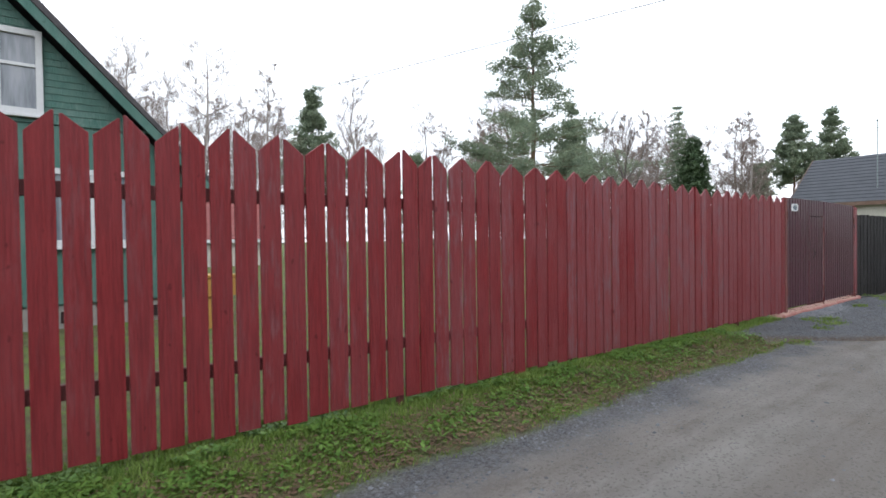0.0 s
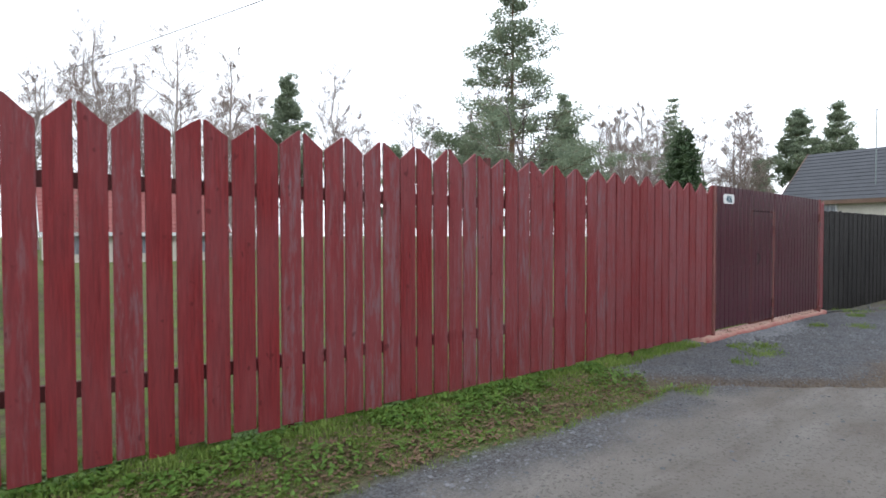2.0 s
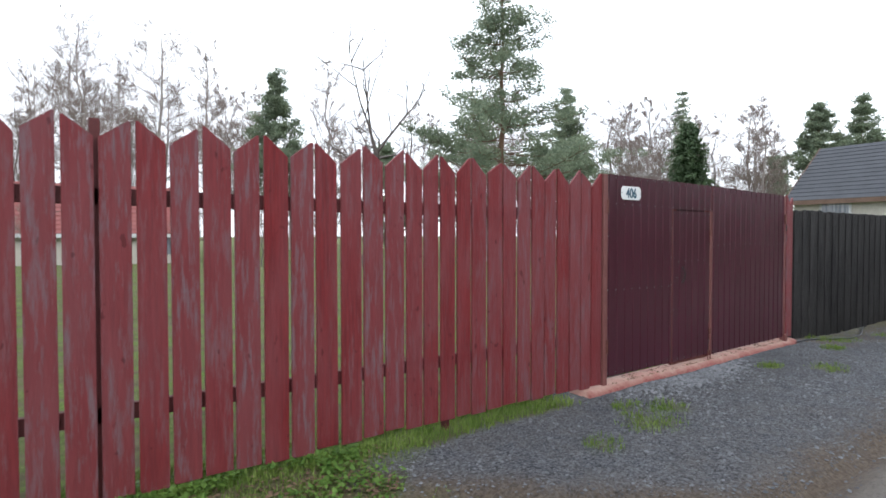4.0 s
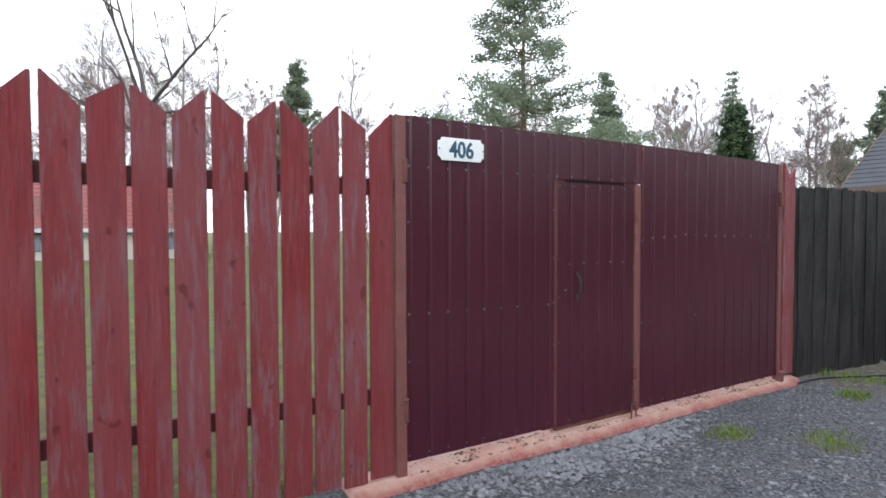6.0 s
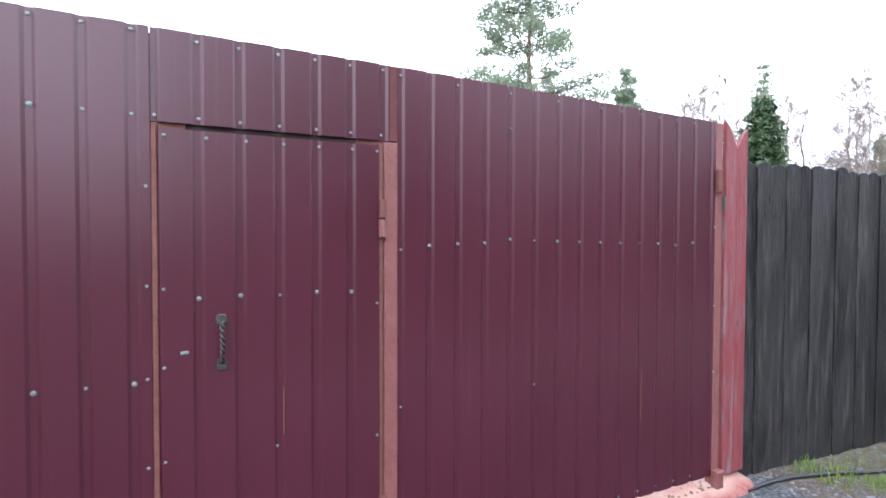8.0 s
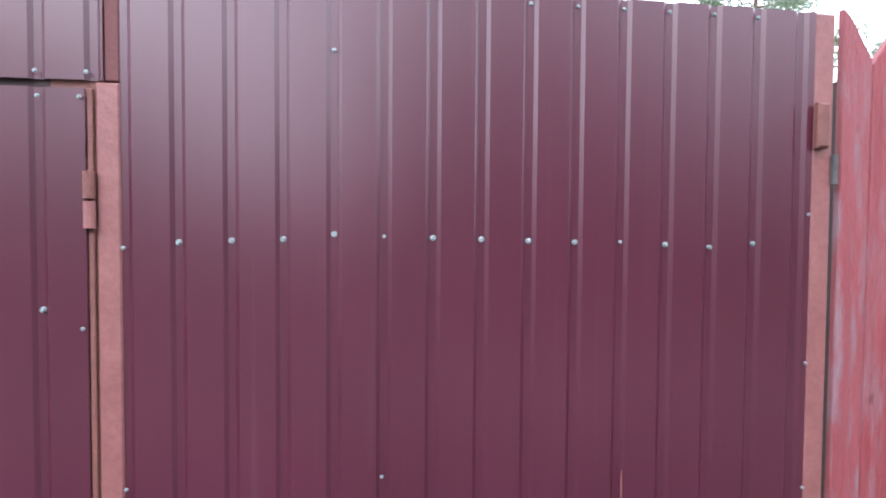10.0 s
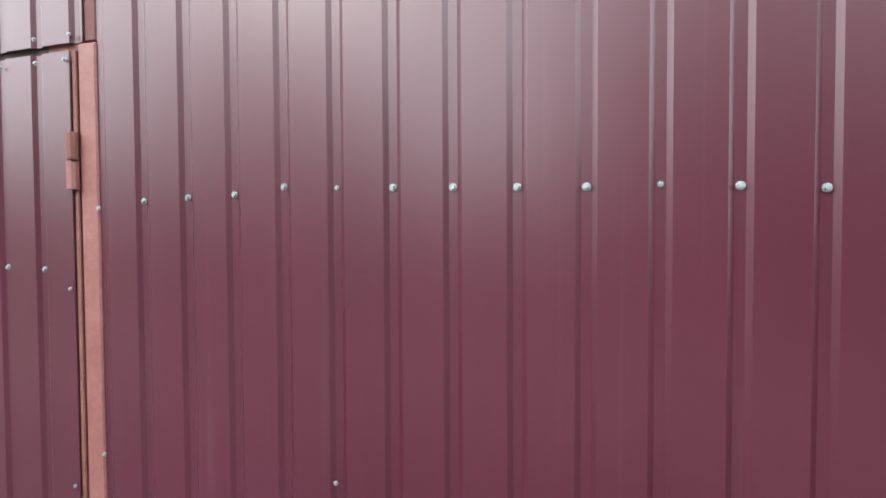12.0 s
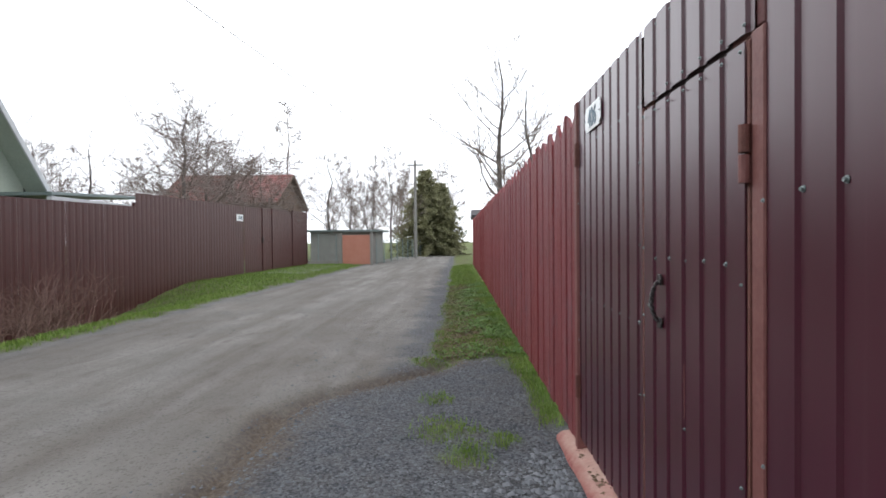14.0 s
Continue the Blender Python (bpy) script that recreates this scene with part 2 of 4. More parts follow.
def ground_material():
    m = Mat("ground_surface", 0.92, 0, 0.25)
    z = m.attr("zone")
    v = m.pos(1, 1, 1)
    big, mid, fine, grit = m.noise(v, 0.7, 5), m.noise(v, 5, 5), m.noise(v, 38, 4), m.noise(v, 130, 2)
    speck = m.n.new("ShaderNodeTexVoronoi")
    speck.inputs["Scale"].default_value = 75
    m.l.new(v, speck.inputs["Vector"])
    sp = m.n.new("ShaderNodeSeparateColor")
    m.l.new(speck.outputs["Color"], sp.inputs[0])
    road = m.mix(big, (0.19, 0.185, 0.172), (0.27, 0.262, 0.244))
    road = m.mix(m.math("MULTIPLY", mid, 0.45), road, (0.267, 0.254, 0.242))
    road = m.mix(m.math("MULTIPLY", m.math("GREATER_THAN", sp.outputs[0], 0.86), 0.6), road, (0.105, 0.0992, 0.0961))
    tracks = m.noise(m.pos(0.12, 2.0, 1), 1.1, 5, 0.6)
    road = m.mix(m.math("MULTIPLY", tracks, 0.65), road, (0.124, 0.108, 0.093))
    road = m.mix(m.math("MULTIPLY", m.noise(m.pos(0.8, 2.2, 1), 1.6, 5, 0.65, 0.55, 0.7), 0.55), road, (0.118, 0.102, 0.0899))
    gravel = m.mix(sp.outputs[0], (0.025, 0.029, 0.035), (0.15, 0.16, 0.178))
    gravel = m.mix(m.math("MULTIPLY", mid, 0.25), gravel, (0.161, 0.149, 0.133))
    soil = m.mix(mid, (0.0744, 0.0589, 0.0372), (0.149, 0.118, 0.0775))
    green = m.mix(fine, (0.06, 0.125, 0.018), (0.16, 0.215, 0.05))
    green = m.mix(m.math("MULTIPLY", m.noise(v, 3.3, 6, 0.7, 0.38, 0.58), 0.85), green, soil)
    dirt = m.mix(fine, (0.075, 0.054, 0.04), (0.16, 0.125, 0.09))
    c = m.mix(z[1], road, gravel)
    c = m.mix(z[2], c, dirt)
    c = m.mix(z[0], c, green)
    m.color(c)
    h = m.math("ADD", m.math("MULTIPLY", mid, 1.2), m.math("ADD", fine, m.math("MULTIPLY", grit, 0.5)))
    m.bump(h, 0.018, 0.8)
    return m.m


GROUND = ground_material()


# ---- mesh building ----
class Shape:
    def __init__(self):
        self.v, self.f = [], []

    def add(self, verts, faces):
        k = len(self.v)
        self.v += [tuple(p) for p in verts]
        self.f += [tuple(k + i for i in q) for q in faces]
        return self

    def box(self, x0, x1, y0, y1, z0, z1, c=0.0):
        """A block with edges cut by c all round."""
        if c <= 0:
            vs = [(x, y, z) for x in (x0, x1) for y in (y0, y1) for z in (z0, z1)]
            return self.add(vs, [(0, 1, 3, 2), (4, 6, 7, 5), (0, 4, 5, 1), (2, 3, 7, 6), (0, 2, 6, 4), (1, 5, 7, 3)])
        return self.prism([(x0, z0), (x1, z0), (x1, z1), (x0, z1)], y0, y1, c)

    def prism(self, outline, y0, y1, c=0.0):
        """An outline in x and z, counter-clockwise from the front, from y0 (front) to y1, with cut front and back edges."""
        n = len(outline)
        cx, cz = sum(p[0] for p in outline) / n, sum(p[1] for p in outline) / n

        def inset(d):
            out = []
            for i, (x, z) in enumerate(outline):
                (ax, az), (bx, bz) = outline[i - 1], outline[(i + 1) % n]
                e1, e2 = Vector((x - ax, z - az)), Vector((bx - x, bz - z))
                if e1.length < 1e-6 or e2.length < 1e-6:
                    out.append((x, z))
                    continue
                e1.normalize(), e2.normalize()
                nrm = Vector((-e1.y - e2.y, e1.x + e2.x))
                k = nrm.length_squared
                out.append((x + nrm.x * 2 * d / k, z + nrm.y * 2 * d / k) if k > 0.1 else (x, z))
            return out

        rings = [(inset(c), y0), (outline, y0 + c), (outline, y1 - c), (inset(c), y1)] if c > 0 else [(outline, y0), (outline, y1)]
        vs = [(x, y, z) for ring, y in rings for x, z in ring]
        fs = [tuple(range(n)), tuple(reversed(range((len(rings) - 1) * n, len(rings) * n)))]
        for r in range(len(rings) - 1):
            fs += [(r * n + i, (r + 1) * n + i, (r + 1) * n + (i + 1) % n, r * n + (i + 1) % n) for i in range(n)]
        return self.add(vs, fs)

    def tube(self, pts, radii, sides=6, caps=True):
        pts = [Vector(p) for p in pts]
        rings = []
        for i, p in enumerate(pts):
            d = (pts[min(i + 1, len(pts) - 1)] - pts[max(i - 1, 0)]).normalized()
            a = d.cross(Vector((0, 0, 1)) if abs(d.z) < 0.9 else Vector((1, 0, 0))).normalized()
            b = d.cross(a)
            r = radii[i] if isinstance(radii, (list, tuple)) else radii
            rings.append([p + r * (math.cos(2 * math.pi * k / sides) * a + math.sin(2 * math.pi * k / sides) * b) for k in range(sides)])
        fs = [(i * sides + k, i * sides + (k + 1) % sides, (i + 1) * sides + (k + 1) % sides, (i + 1) * sides + k)
              for i in range(len(pts) - 1) for k in range(sides)]
        if caps:
            fs += [tuple(reversed(range(sides))), tuple(range((len(pts) - 1) * sides, len(pts) * sides))]
        return self.add([q for r in rings for q in r], fs)

    def dome(self, c, r, h, axis_y=-1, sides=10):
        """A flat washer with a hexagonal-looking raised head, pointing along y."""
        x, y, z = c
        vs, fs = [], []
        prof = [(r, 0), (r, 0.3 * h), (0.62 * r, 0.35 * h), (0.55 * r, h)]
        for q, d in prof:
            vs += [(x + q * math.cos(2 * math.pi * k / sides), y + axis_y * d, z + q * math.sin(2 * math.pi * k / sides)) for k in range(sides)]
        for i in range(3):
            fs += [(i * sides + k, i * sides + (k + 1) % sides, (i + 1) * sides + (k + 1) % sides, (i + 1) * sides + k) for k in range(sides)]
        fs.append(tuple(range(3 * sides, 4 * sides)))
        return self.add(vs, fs)

    def mesh(self, name, mat, smooth=False):
        me = bpy.data.meshes.new(name)
        me.from_pydata(self.v, [], self.f)
        me.update()
        me.materials.append(mat)
        if smooth:
            me.polygons.foreach_set("use_smooth", [True] * len(me.polygons))
        return me


def part(name, shape, mat, parent, label="", smooth=False):
    ob = new(name, shape.mesh(name, mat, smooth) if isinstance(shape, Shape) else shape)
    ob.parent = parent
    if parent is not None and parent.type == "EMPTY":
        ob.matrix_parent_inverse = parent.matrix_basis.inverted()
    if label:
        tagged(ob, label)
    return ob


def thing(name, at, label, category, group="", kind=""):
    e = new(name)
    e.matrix_basis = Matrix.Translation(at)
    e.empty_display_size = 0.2
    return tagged(e, label, category, group, kind)


def solid(name, shape, mat, label, category="", group="", kind="", smooth=False):
    return tagged(new(name, shape.mesh(name, mat, smooth)), label, category, group, kind)


def smooth01(a, b, x):
    t = min(1.0, max(0.0, (x - a) / (b - a)))
    return t * t * (3 - 2 * t)


# ---- ground ----
def ground_height(x, y):
    base = 0.09
    bank = 0.05 * smooth01(-0.9, -0.25, y) * (1 - smooth01(-4.0, -1.5, x))
    ditch = -0.46 * smooth01(-5.9, -8.0, y) * smooth01(-13.0, -8.5, x)
    verge = 0.09 * smooth01(-5.6, -6.4, y) * (1 - smooth01(-13.0, -9.0, x))
    right = -0.10 * smooth01(3.8, 6.0, x) * smooth01(-0.9, 0.0, y)
    rut = -0.02 * math.exp(-((y + 2.9) / 0.3) ** 2) - 0.02 * math.exp(-((y + 4.5) / 0.3) ** 2)
    edge = 0.0
    if -3.5 < x < 4:
        edge = -0.085 * math.exp(-((y - pad_edge(x) - 0.06 + 0.06 * noise.noise((x * 2.5, 0, 7))) / 0.10) ** 2) * smooth01(-3.5, -2.3, x)
    return base + bank + ditch + verge + right + rut + edge + 0.012 * noise.noise((x * 1.3, y * 1.3, 0)) + 0.006 * noise.noise((x * 6, y * 6, 3))


def pad_edge(x):
    """Outer edge of the loose gravel in front of the gate."""
    if x > -1.0:
        return -2.02
    return -2.02 + 1.2 * smooth01(-0.9, -2.75, x)


PATCHES = [(-0.55, -0.78, 0.26), (-0.1, -0.62, 0.16), (-2.6, -0.95, 0.2), (-0.35, -0.42, 0.12), (3.75, -0.5, 0.15), (4.6, -0.3, 0.25), (5.6, -0.6, 0.25),
           (2.5, -0.9, 0.2), (2.09, -0.49, 0.13), (1.9, -1.75, 0.18), (4.4, -1.4, 0.3), (-1.2, -0.85, 0.15)]


def zones(x, y):
    n1, n2 = noise.noise((x * 1.7, y * 1.7, 9)), noise.noise((x * 5, y * 5, 4))
    w = 0.22 * n1 + 0.12 * n2
    g = 0.0
    if y > 0.25:
        g = 1.0 if (x < 3.8 or y > 0.6) else 0.4
    else:
        strip = smooth01(-1.02, -0.82, y + 0.5 * w)
        g = strip * (1 - smooth01(-0.25, 0.15, x + 2.5 - 0.25 * y - 1.6 * w))
        g = max(g, 0.9 * smooth01(-0.22, -0.1, y + 0.4 * w) * (1 - smooth01(-0.9, -0.5, x)))
        g = max(g, smooth01(-5.6, -5.95, y + w))
        if x > 4.2:
            g = max(g, 0.3 * smooth01(-0.4, -0.1, y + w))
        for px, py, r in PATCHES:
            g = max(g, 0.6 * (1 - smooth01(0.4 * r, 1.1 * r, math.hypot(x - px, y - py) + 1.3 * w * r + 0.10 * n2)))
    gravel = smooth01(-0.12, 0.12, y - pad_edge(x) + 0.5 * w)
    if x < -2.0:
        gravel = max(gravel, 0.85 * smooth01(-1.5, -1.1, y + w))
    gravel = max(gravel, 0.5 * smooth01(-5.3, -5.7, y + w))
    dirt = 0.0
    if -3.8 < x < 9:
        dirt = 0.9 * math.exp(-((y - pad_edge(x) - 0.10 + 0.5 * w) / 0.19) ** 2)
    dirt = max(dirt, 0.25 * max(0.0, n1) * (0 if y > -1.3 else 1))
    if x > 4:
        dirt = max(dirt, 0.8 * smooth01(-0.9, -0.2, y + w))
    return g, gravel, min(dirt, 1)


def axis(fine0, fine1, step, far):
    a = list(np.arange(fine0, fine1 + 1e-6, step))
    s, x = step, fine1
    while x < far:
        s *= 1.22
        x += s
        a.append(x)
    s, x = step, fine0
    while x > -far:
        s *= 1.22
        x -= s
        a.insert(0, x)
    return a


gx, gy = axis(-13, 7.5, 0.085, 900), axis(-8.6, 0.6, 0.085, 900)
gv = [(x, y, ground_height(x, y)) for y in gy for x in gx]
nx = len(gx)
gf = [(j * nx + i, j * nx + i + 1, (j + 1) * nx + i + 1, (j + 1) * nx + i) for j in range(len(gy) - 1) for i in range(nx - 1)]
g_me = bpy.data.meshes.new("ground")
g_me.from_pydata(gv, [], gf)
g_me.materials.append(GROUND)
g_me.polygons.foreach_set("use_smooth", [True] * len(gf))
g_at = g_me.color_attributes.new("zone", "FLOAT_COLOR", "POINT")
g_at.data.foreach_set("color", [c for x, y, _ in gv for c in (*zones(x, y), 1.0)])
tagged(new("ground", g_me), "packed gravel lane with grassy verges and lawns", "ground", kind="structure")


# ---- scattered ground cover ----
def rock(s, x, y, z, r, rn):
    k = len(s.v)
    a = rn.random() * 6.3
    pts = []
    for i in range(5):
        t = a + i * 1.2566
        q = r * rn.uniform(0.7, 1.2)
        pts.append((x + q * math.cos(t), y + q * math.sin(t), z + r * rn.uniform(-0.1, 0.25)))
    pts += [(x + r * rn.uniform(-.3, .3), y + r * rn.uniform(-.3, .3), z + r * rn.uniform(0.45, 0.8))]
    s.v += pts
    s.f += [(k + i, k + (i + 1) % 5, k + 5) for i in range(5)]


def blade(s, x, y, z, h, rn, wide=0.0028):
    a, l = rn.random() * 6.3, rn.uniform(0.15, 0.9) * h
    cx, cy = math.cos(a), math.sin(a)
    wx, wy = -cy * wide, cx * wide
    k = len(s.v)
    s.v += [(x - wx, y - wy, z - 0.005), (x + wx, y + wy, z - 0.005), (x + cx * l * 0.4 + wx * .8, y + cy * l * 0.4 + wy * .8, z + h * 0.65),
            (x + cx * l * 0.4 - wx * .8, y + cy * l * 0.4 - wy * .8, z + h * 0.65), (x + cx * l, y + cy * l, z + h)]
    s.f += [(k, k + 1, k + 2, k + 3), (k + 3, k + 2, k + 4)]


stones, grass, leaves = Shape(), Shape(), Shape()
rs = random.Random(3)
made = 0
while made < 42000:
    x, y = rs.uniform(-11, 7), rs.uniform(-5.6, 0.15)
    if x > -3.5:
        y = rs.uniform(-2.3, 0.1)
    elif rs.random() < 0.35:
        y = rs.uniform(-1.7, -0.9)
    g, q, d = zones(x, y)
    if rs.random() < (0.9 * q * (1 - g) if q > 0.3 else 0.10):
        r = min(0.019, 0.0045 + rs.expovariate(1 / 0.0034))
        rock(stones, x, y, ground_height(x, y), r, rs)
    made += 1
herbs = Shape()
for _ in range(150000):
    x, y = rs.uniform(-12.5, 4.5), rs.uniform(-1.2, 0.3)
    g = zones(x, y)[0]
    thick = smooth01(-.25, .3, noise.noise((x * 2.3, y * 2.3, 1)) + 0.5 * noise.noise((x * 9, y * 9, 6)))
    near = smooth01(-0.35, -0.02, y)
    if rs.random() < g * (0.12 + 0.88 * max(thick, 0.7 * near)) * (0.45 + 0.55 * smooth01(-0.85, -0.35, y + 0.5 * noise.noise((x * 1.3, y * 1.3, 2)))):
        blade(grass, x, y, ground_height(x, y), rs.uniform(0.012, 0.036) * (1 + 0.9 * near), rs, 0.0036)
# low broad-leaved weeds, thickest at the foot of the fence
for _ in range(30000):
    x, y = rs.uniform(-12.5, -2.2), 0.15 - abs(rs.gauss(0, 0.42))
    if y < -1.15 or rs.random() > zones(x, y)[0] or noise.noise((x * 1.9, y * 2.6, 8)) + 0.35 * noise.noise((x * 8, y * 8, 8)) < -0.02:
        continue
    z, a, q = ground_height(x, y) + rs.uniform(0.008, 0.05), rs.random() * 6.3, rs.uniform(0.010, 0.026)
    c, si, up = math.cos(a) * q, math.sin(a) * q, rs.uniform(-0.5, 0.9) * q
    herbs.add([(x - c, y - si, z - up * .5), (x + si * .6, y - c * .6, z + .002), (x + c, y + si, z + up), (x - si * .6, y + c * .6, z + .002)], [(0, 1, 2, 3)])
for _ in range(26000):
    x, y = rs.uniform(-25, -2), rs.uniform(-8.3, -5.6)
    if rs.random() < zones(x, y)[0]:
        blade(grass, x, y, ground_height(x, y), rs.uniform(0.04, 0.09), rs, 0.006)
for _ in range(14000):
    x, y = rs.uniform(-24, -3), rs.uniform(-1.1, 0)
    if x < -12 and rs.random() < zones(x, y)[0]:
        blade(grass, x, y, ground_height(x, y), rs.uniform(0.03, 0.07), rs, 0.006)
for _ in range(9000):
    x, y = rs.uniform(-12, -2.4), -0.6 + rs.gauss(0, 0.27)
    if zones(x, y)[0] < 0.5:
        continue
    z, a, r = ground_height(x, y) + rs.uniform(0.008, 0.022), rs.random() * 6.3, rs.uniform(0.008, 0.024)
    c, si = math.cos(a) * r, math.sin(a) * r
    leaves.add([(x - c, y - si, z), (x + si * .6, y - c * .6, z + .006), (x + c, y + si, z + .003), (x - si * .6, y + c * .6, z + rs.uniform(0, .01))], [(0, 1, 2, 3)])
for px, py, r in PATCHES:
    for _ in range(int(1100 * r)):
        a, q = rs.random() * 6.3, r * 1.25 * rs.random() ** 0.6
        x, y = px + q * math.cos(a), py + 0.75 * q * math.sin(a)
        if noise.noise((x * 9, y * 9, 2)) > -0.15:
            blade(grass, x, y, ground_height(x, y), rs.uniform(0.02, 0.06), rs, 0.0022)
for _ in range(900):
    x, y = 1.0 + rs.gauss(0, 0.55), -0.12 - abs(rs.gauss(0, 0.16))
    rock(stones, x, y, ground_height(x, y), rs.uniform(0.012, 0.026), rs)
solid("gravel", stones, STONE, "loose blue-grey crushed stone on the lane", "gravel", kind="stuff")
solid("grass", grass, GRASS, "short spring grass along the fences", "grass", kind="stuff")
solid("weeds", herbs, HERB, "low broad-leaved green weeds at the fence foot", "weeds", kind="stuff")
solid("fallen_leaves", leaves, DEAD_LEAF, "dry brown leaves lying in the grass", "leaves", kind="stuff")

# ---- red picket fence ----
ANCHORS = [(-76, -22.1), (0, -10.15), (6, -9.24), (14, -7.93), (18, -7.31), (24, -6.37), (28, -5.75), (39, -4.06), (50, -2.27), (54, -1.69), (58, -1.07), (61, -0.61), (64, -0.165)]


def gap_x(i):
    for (i0, x0), (i1, x1) in zip(ANCHORS, ANCHORS[1:]):
        if i <= i1:
            return x0 + (x1 - x0) * (i - i0) / (i1 - i0)
    return ANCHORS[-1][1]


def fence_line(x):
    """Peak height, shoulder height and foot of the pickets."""
    t = (x + 10.15) / 10.0
    return 2.155 - 0.10 * t, 2.045 - 0.095 * t, 0.235 - 0.08 * min(1.0, max(-.5, t))


fence = thing("picket_fence", (-11, 0, 0.1), "weathered red wooden picket fence with pointed boards", "fence")
rb = random.Random(11)
for i in range(-76, 64):
    x0, x1 = gap_x(i), gap_x(i + 1)
    gap = rb.uniform(0.015, 0.023)
    x0, x1 = x0 + gap * 0.55, x1 - gap * 0.55
    pk, sh, ft = fence_line(x0)
    pk, sh, ft = pk + rb.gauss(0, 0.009), sh + rb.gauss(0, 0.009), ft + rb.gauss(0, 0.008)
    lean = rb.gauss(0, 0.0022)
    ch = 0.012
    if i % 2 == 0:
        top = [(x1, sh), (x0 + ch, pk - 0.002), (x0, pk - 0.004)]
    else:
        top = [(x1, pk - 0.004), (x1 - ch, pk - 0.002), (x0, sh)]
    outline = [(x0, ft), (x1, ft)] + [(x + lean, z) for x, z in top]
    y = rb.gauss(0, 0.003)
    part("board", Shape().prism(outline, y - 0.012, y + 0.010, 0.0025), RED, fence)
for za, zb in ((1.755, 1.67), (0.66, 0.575)):
    for k in range(12):
        xa = -22 + k * 1.83
        xb = min(xa + 1.83, -0.17)
        ta, tb = (xa + 5.5) / 10, (xb + 5.5) / 10
        sh = Shape()
        o = [(xa, zb - 0.06 * ta), (xb, zb - 0.06 * tb), (xb, za - 0.06 * tb), (xa, za - 0.06 * ta)]
        part("rail", sh.prism(o, 0.014, 0.052, 0.003), RAIL, fence, "dark red horizontal rail")
for px in (-21.3, -19.4, -17.5, -15.6, -13.7, -11.8, -7.95, -5.83, -4.06, -1.90):
    g = ground_height(px, 0)
    part("post", Shape().box(px - 0.024, px + 0.024, 0.014, 0.064, g - 0.1, fence_line(px)[1] + (0.10 if px == -4.06 else 0.02), 0.004), RAIL, fence, "square steel post")

# pickets between the gate and the black fence
stub = thing("picket_stub", (3.69, 0, 0.1), "two red pickets nailed to the gate post", "fence")
part("board", Shape().prism([(3.604, 0.17), (3.69, 0.17), (3.69, 1.90), (3.625, 2.01), (3.604, 2.03)], -0.012, 0.012, 0.003), RED, stub)
part("board", Shape().prism([(3.694, 0.17), (3.785, 0.17), (3.785, 2.0), (3.76, 1.985), (3.694, 1.885)], -0.008, 0.016, 0.003), RED, stub)
part("post", Shape().box(3.66, 3.79, 0.02, 0.10, 0.0, 1.86, 0.006), DARK, stub, "dark wooden post")

# ---- gate ----
PITCH = 0.123


def sheet(x0, x1, z0, z1, phase, depth=0.0075, pitch=PITCH, groove=0.018, slope=0.010, yb=0.0, z1b=None):
    """Profiled sheet: wide flats with narrow grooves at phase + k * pitch; z1 to z1b is the slanting top edge."""
    z1b = z1 if z1b is None else z1b
    k = math.floor((x0 - phase) / pitch) - 1

    def level(x):
        d = abs((x - phase + pitch / 2) % pitch - pitch / 2)
        a = groove / 2
        return -depth * min(1.0, max(0.0, (d - a) / slope))

    cuts = {x0, x1}
    while phase + k * pitch < x1 + pitch:
        for o in (-groove / 2 - slope, -groove / 2, groove / 2, groove / 2 + slope):
            x = phase + k * pitch + o
            if x0 < x < x1:
                cuts.add(x)
        k += 1
    prof = [(x, yb + level(x)) for x in sorted(cuts)]
    s, n = Shape(), len(prof)
    for dy in (0.0, 0.0012):
        for x, y in prof:
            t = (x - x0) / (x1 - x0)
            s.v += [(x, y + dy, z0), (x, y + dy, z1 + (z1b - z1) * t)]
    b = 2 * n
    for i in range(n - 1):
        a = 2 * i
        s.f += [(a, a + 2, a + 3, a + 1), (b + a, b + a + 1, b + a + 3, b + a + 2), (a + 1, a + 3, b + a + 3, b + a + 1), (a, b + a, b + a + 2, a + 2)]
    s.f += [(0, 1, b + 1, b), (2 * n - 2, b + 2 * n - 2, b + 2 * n - 1, 2 * n - 1)]
    return s


BOLT_BIG = Shape().dome((0, 0, 0), 0.0078, 0.007).mesh("bolt", ZINC)
BOLT_SMALL = Shape().dome((0, 0, 0), 0.0055, 0.005, sides=8).mesh("rivet", ZINC)


def fasten(parent, x, z, big=True, y=-0.001):
    ob = new("bolt" if big else "rivet", BOLT_BIG if big else BOLT_SMALL)
    ob.parent = parent
    ob.matrix_parent_inverse = parent.matrix_basis.inverted()
    ob.matrix_basis = pose(x, y, z, 0, rng.uniform(0, 60), 0)
    return ob


leaf_l = thing("gate_leaf", (0.8, 0, 0.13), "wine-red profiled steel gate leaf with wicket door", "gate", "gate leaves")
part("sheet", sheet(-0.098, 0.952, 0.205, 2.068, -0.079, z1b=2.056), SHEET, leaf_l)
part("transom_sheet", sheet(0.954, 1.7215, 1.776, 2.056, 1.084, z1b=2.05), SHEET, leaf_l)
door = part("wicket_door", sheet(0.972, 1.682, 0.20, 1.757, 1.084, z1b=1.757, yb=-0.002), SHEET, leaf_l, "closed wicket door in the gate")
part("frame", Shape().box(0.86, 1.05, 0.003, 0.03, 0.19, 2.04, 0.002), RUST, leaf_l, "rusty door frame")
part("frame", Shape().box(0.954, 0.97, -0.008, 0.002, 0.2, 1.772, 0.002), RUST, leaf_l)
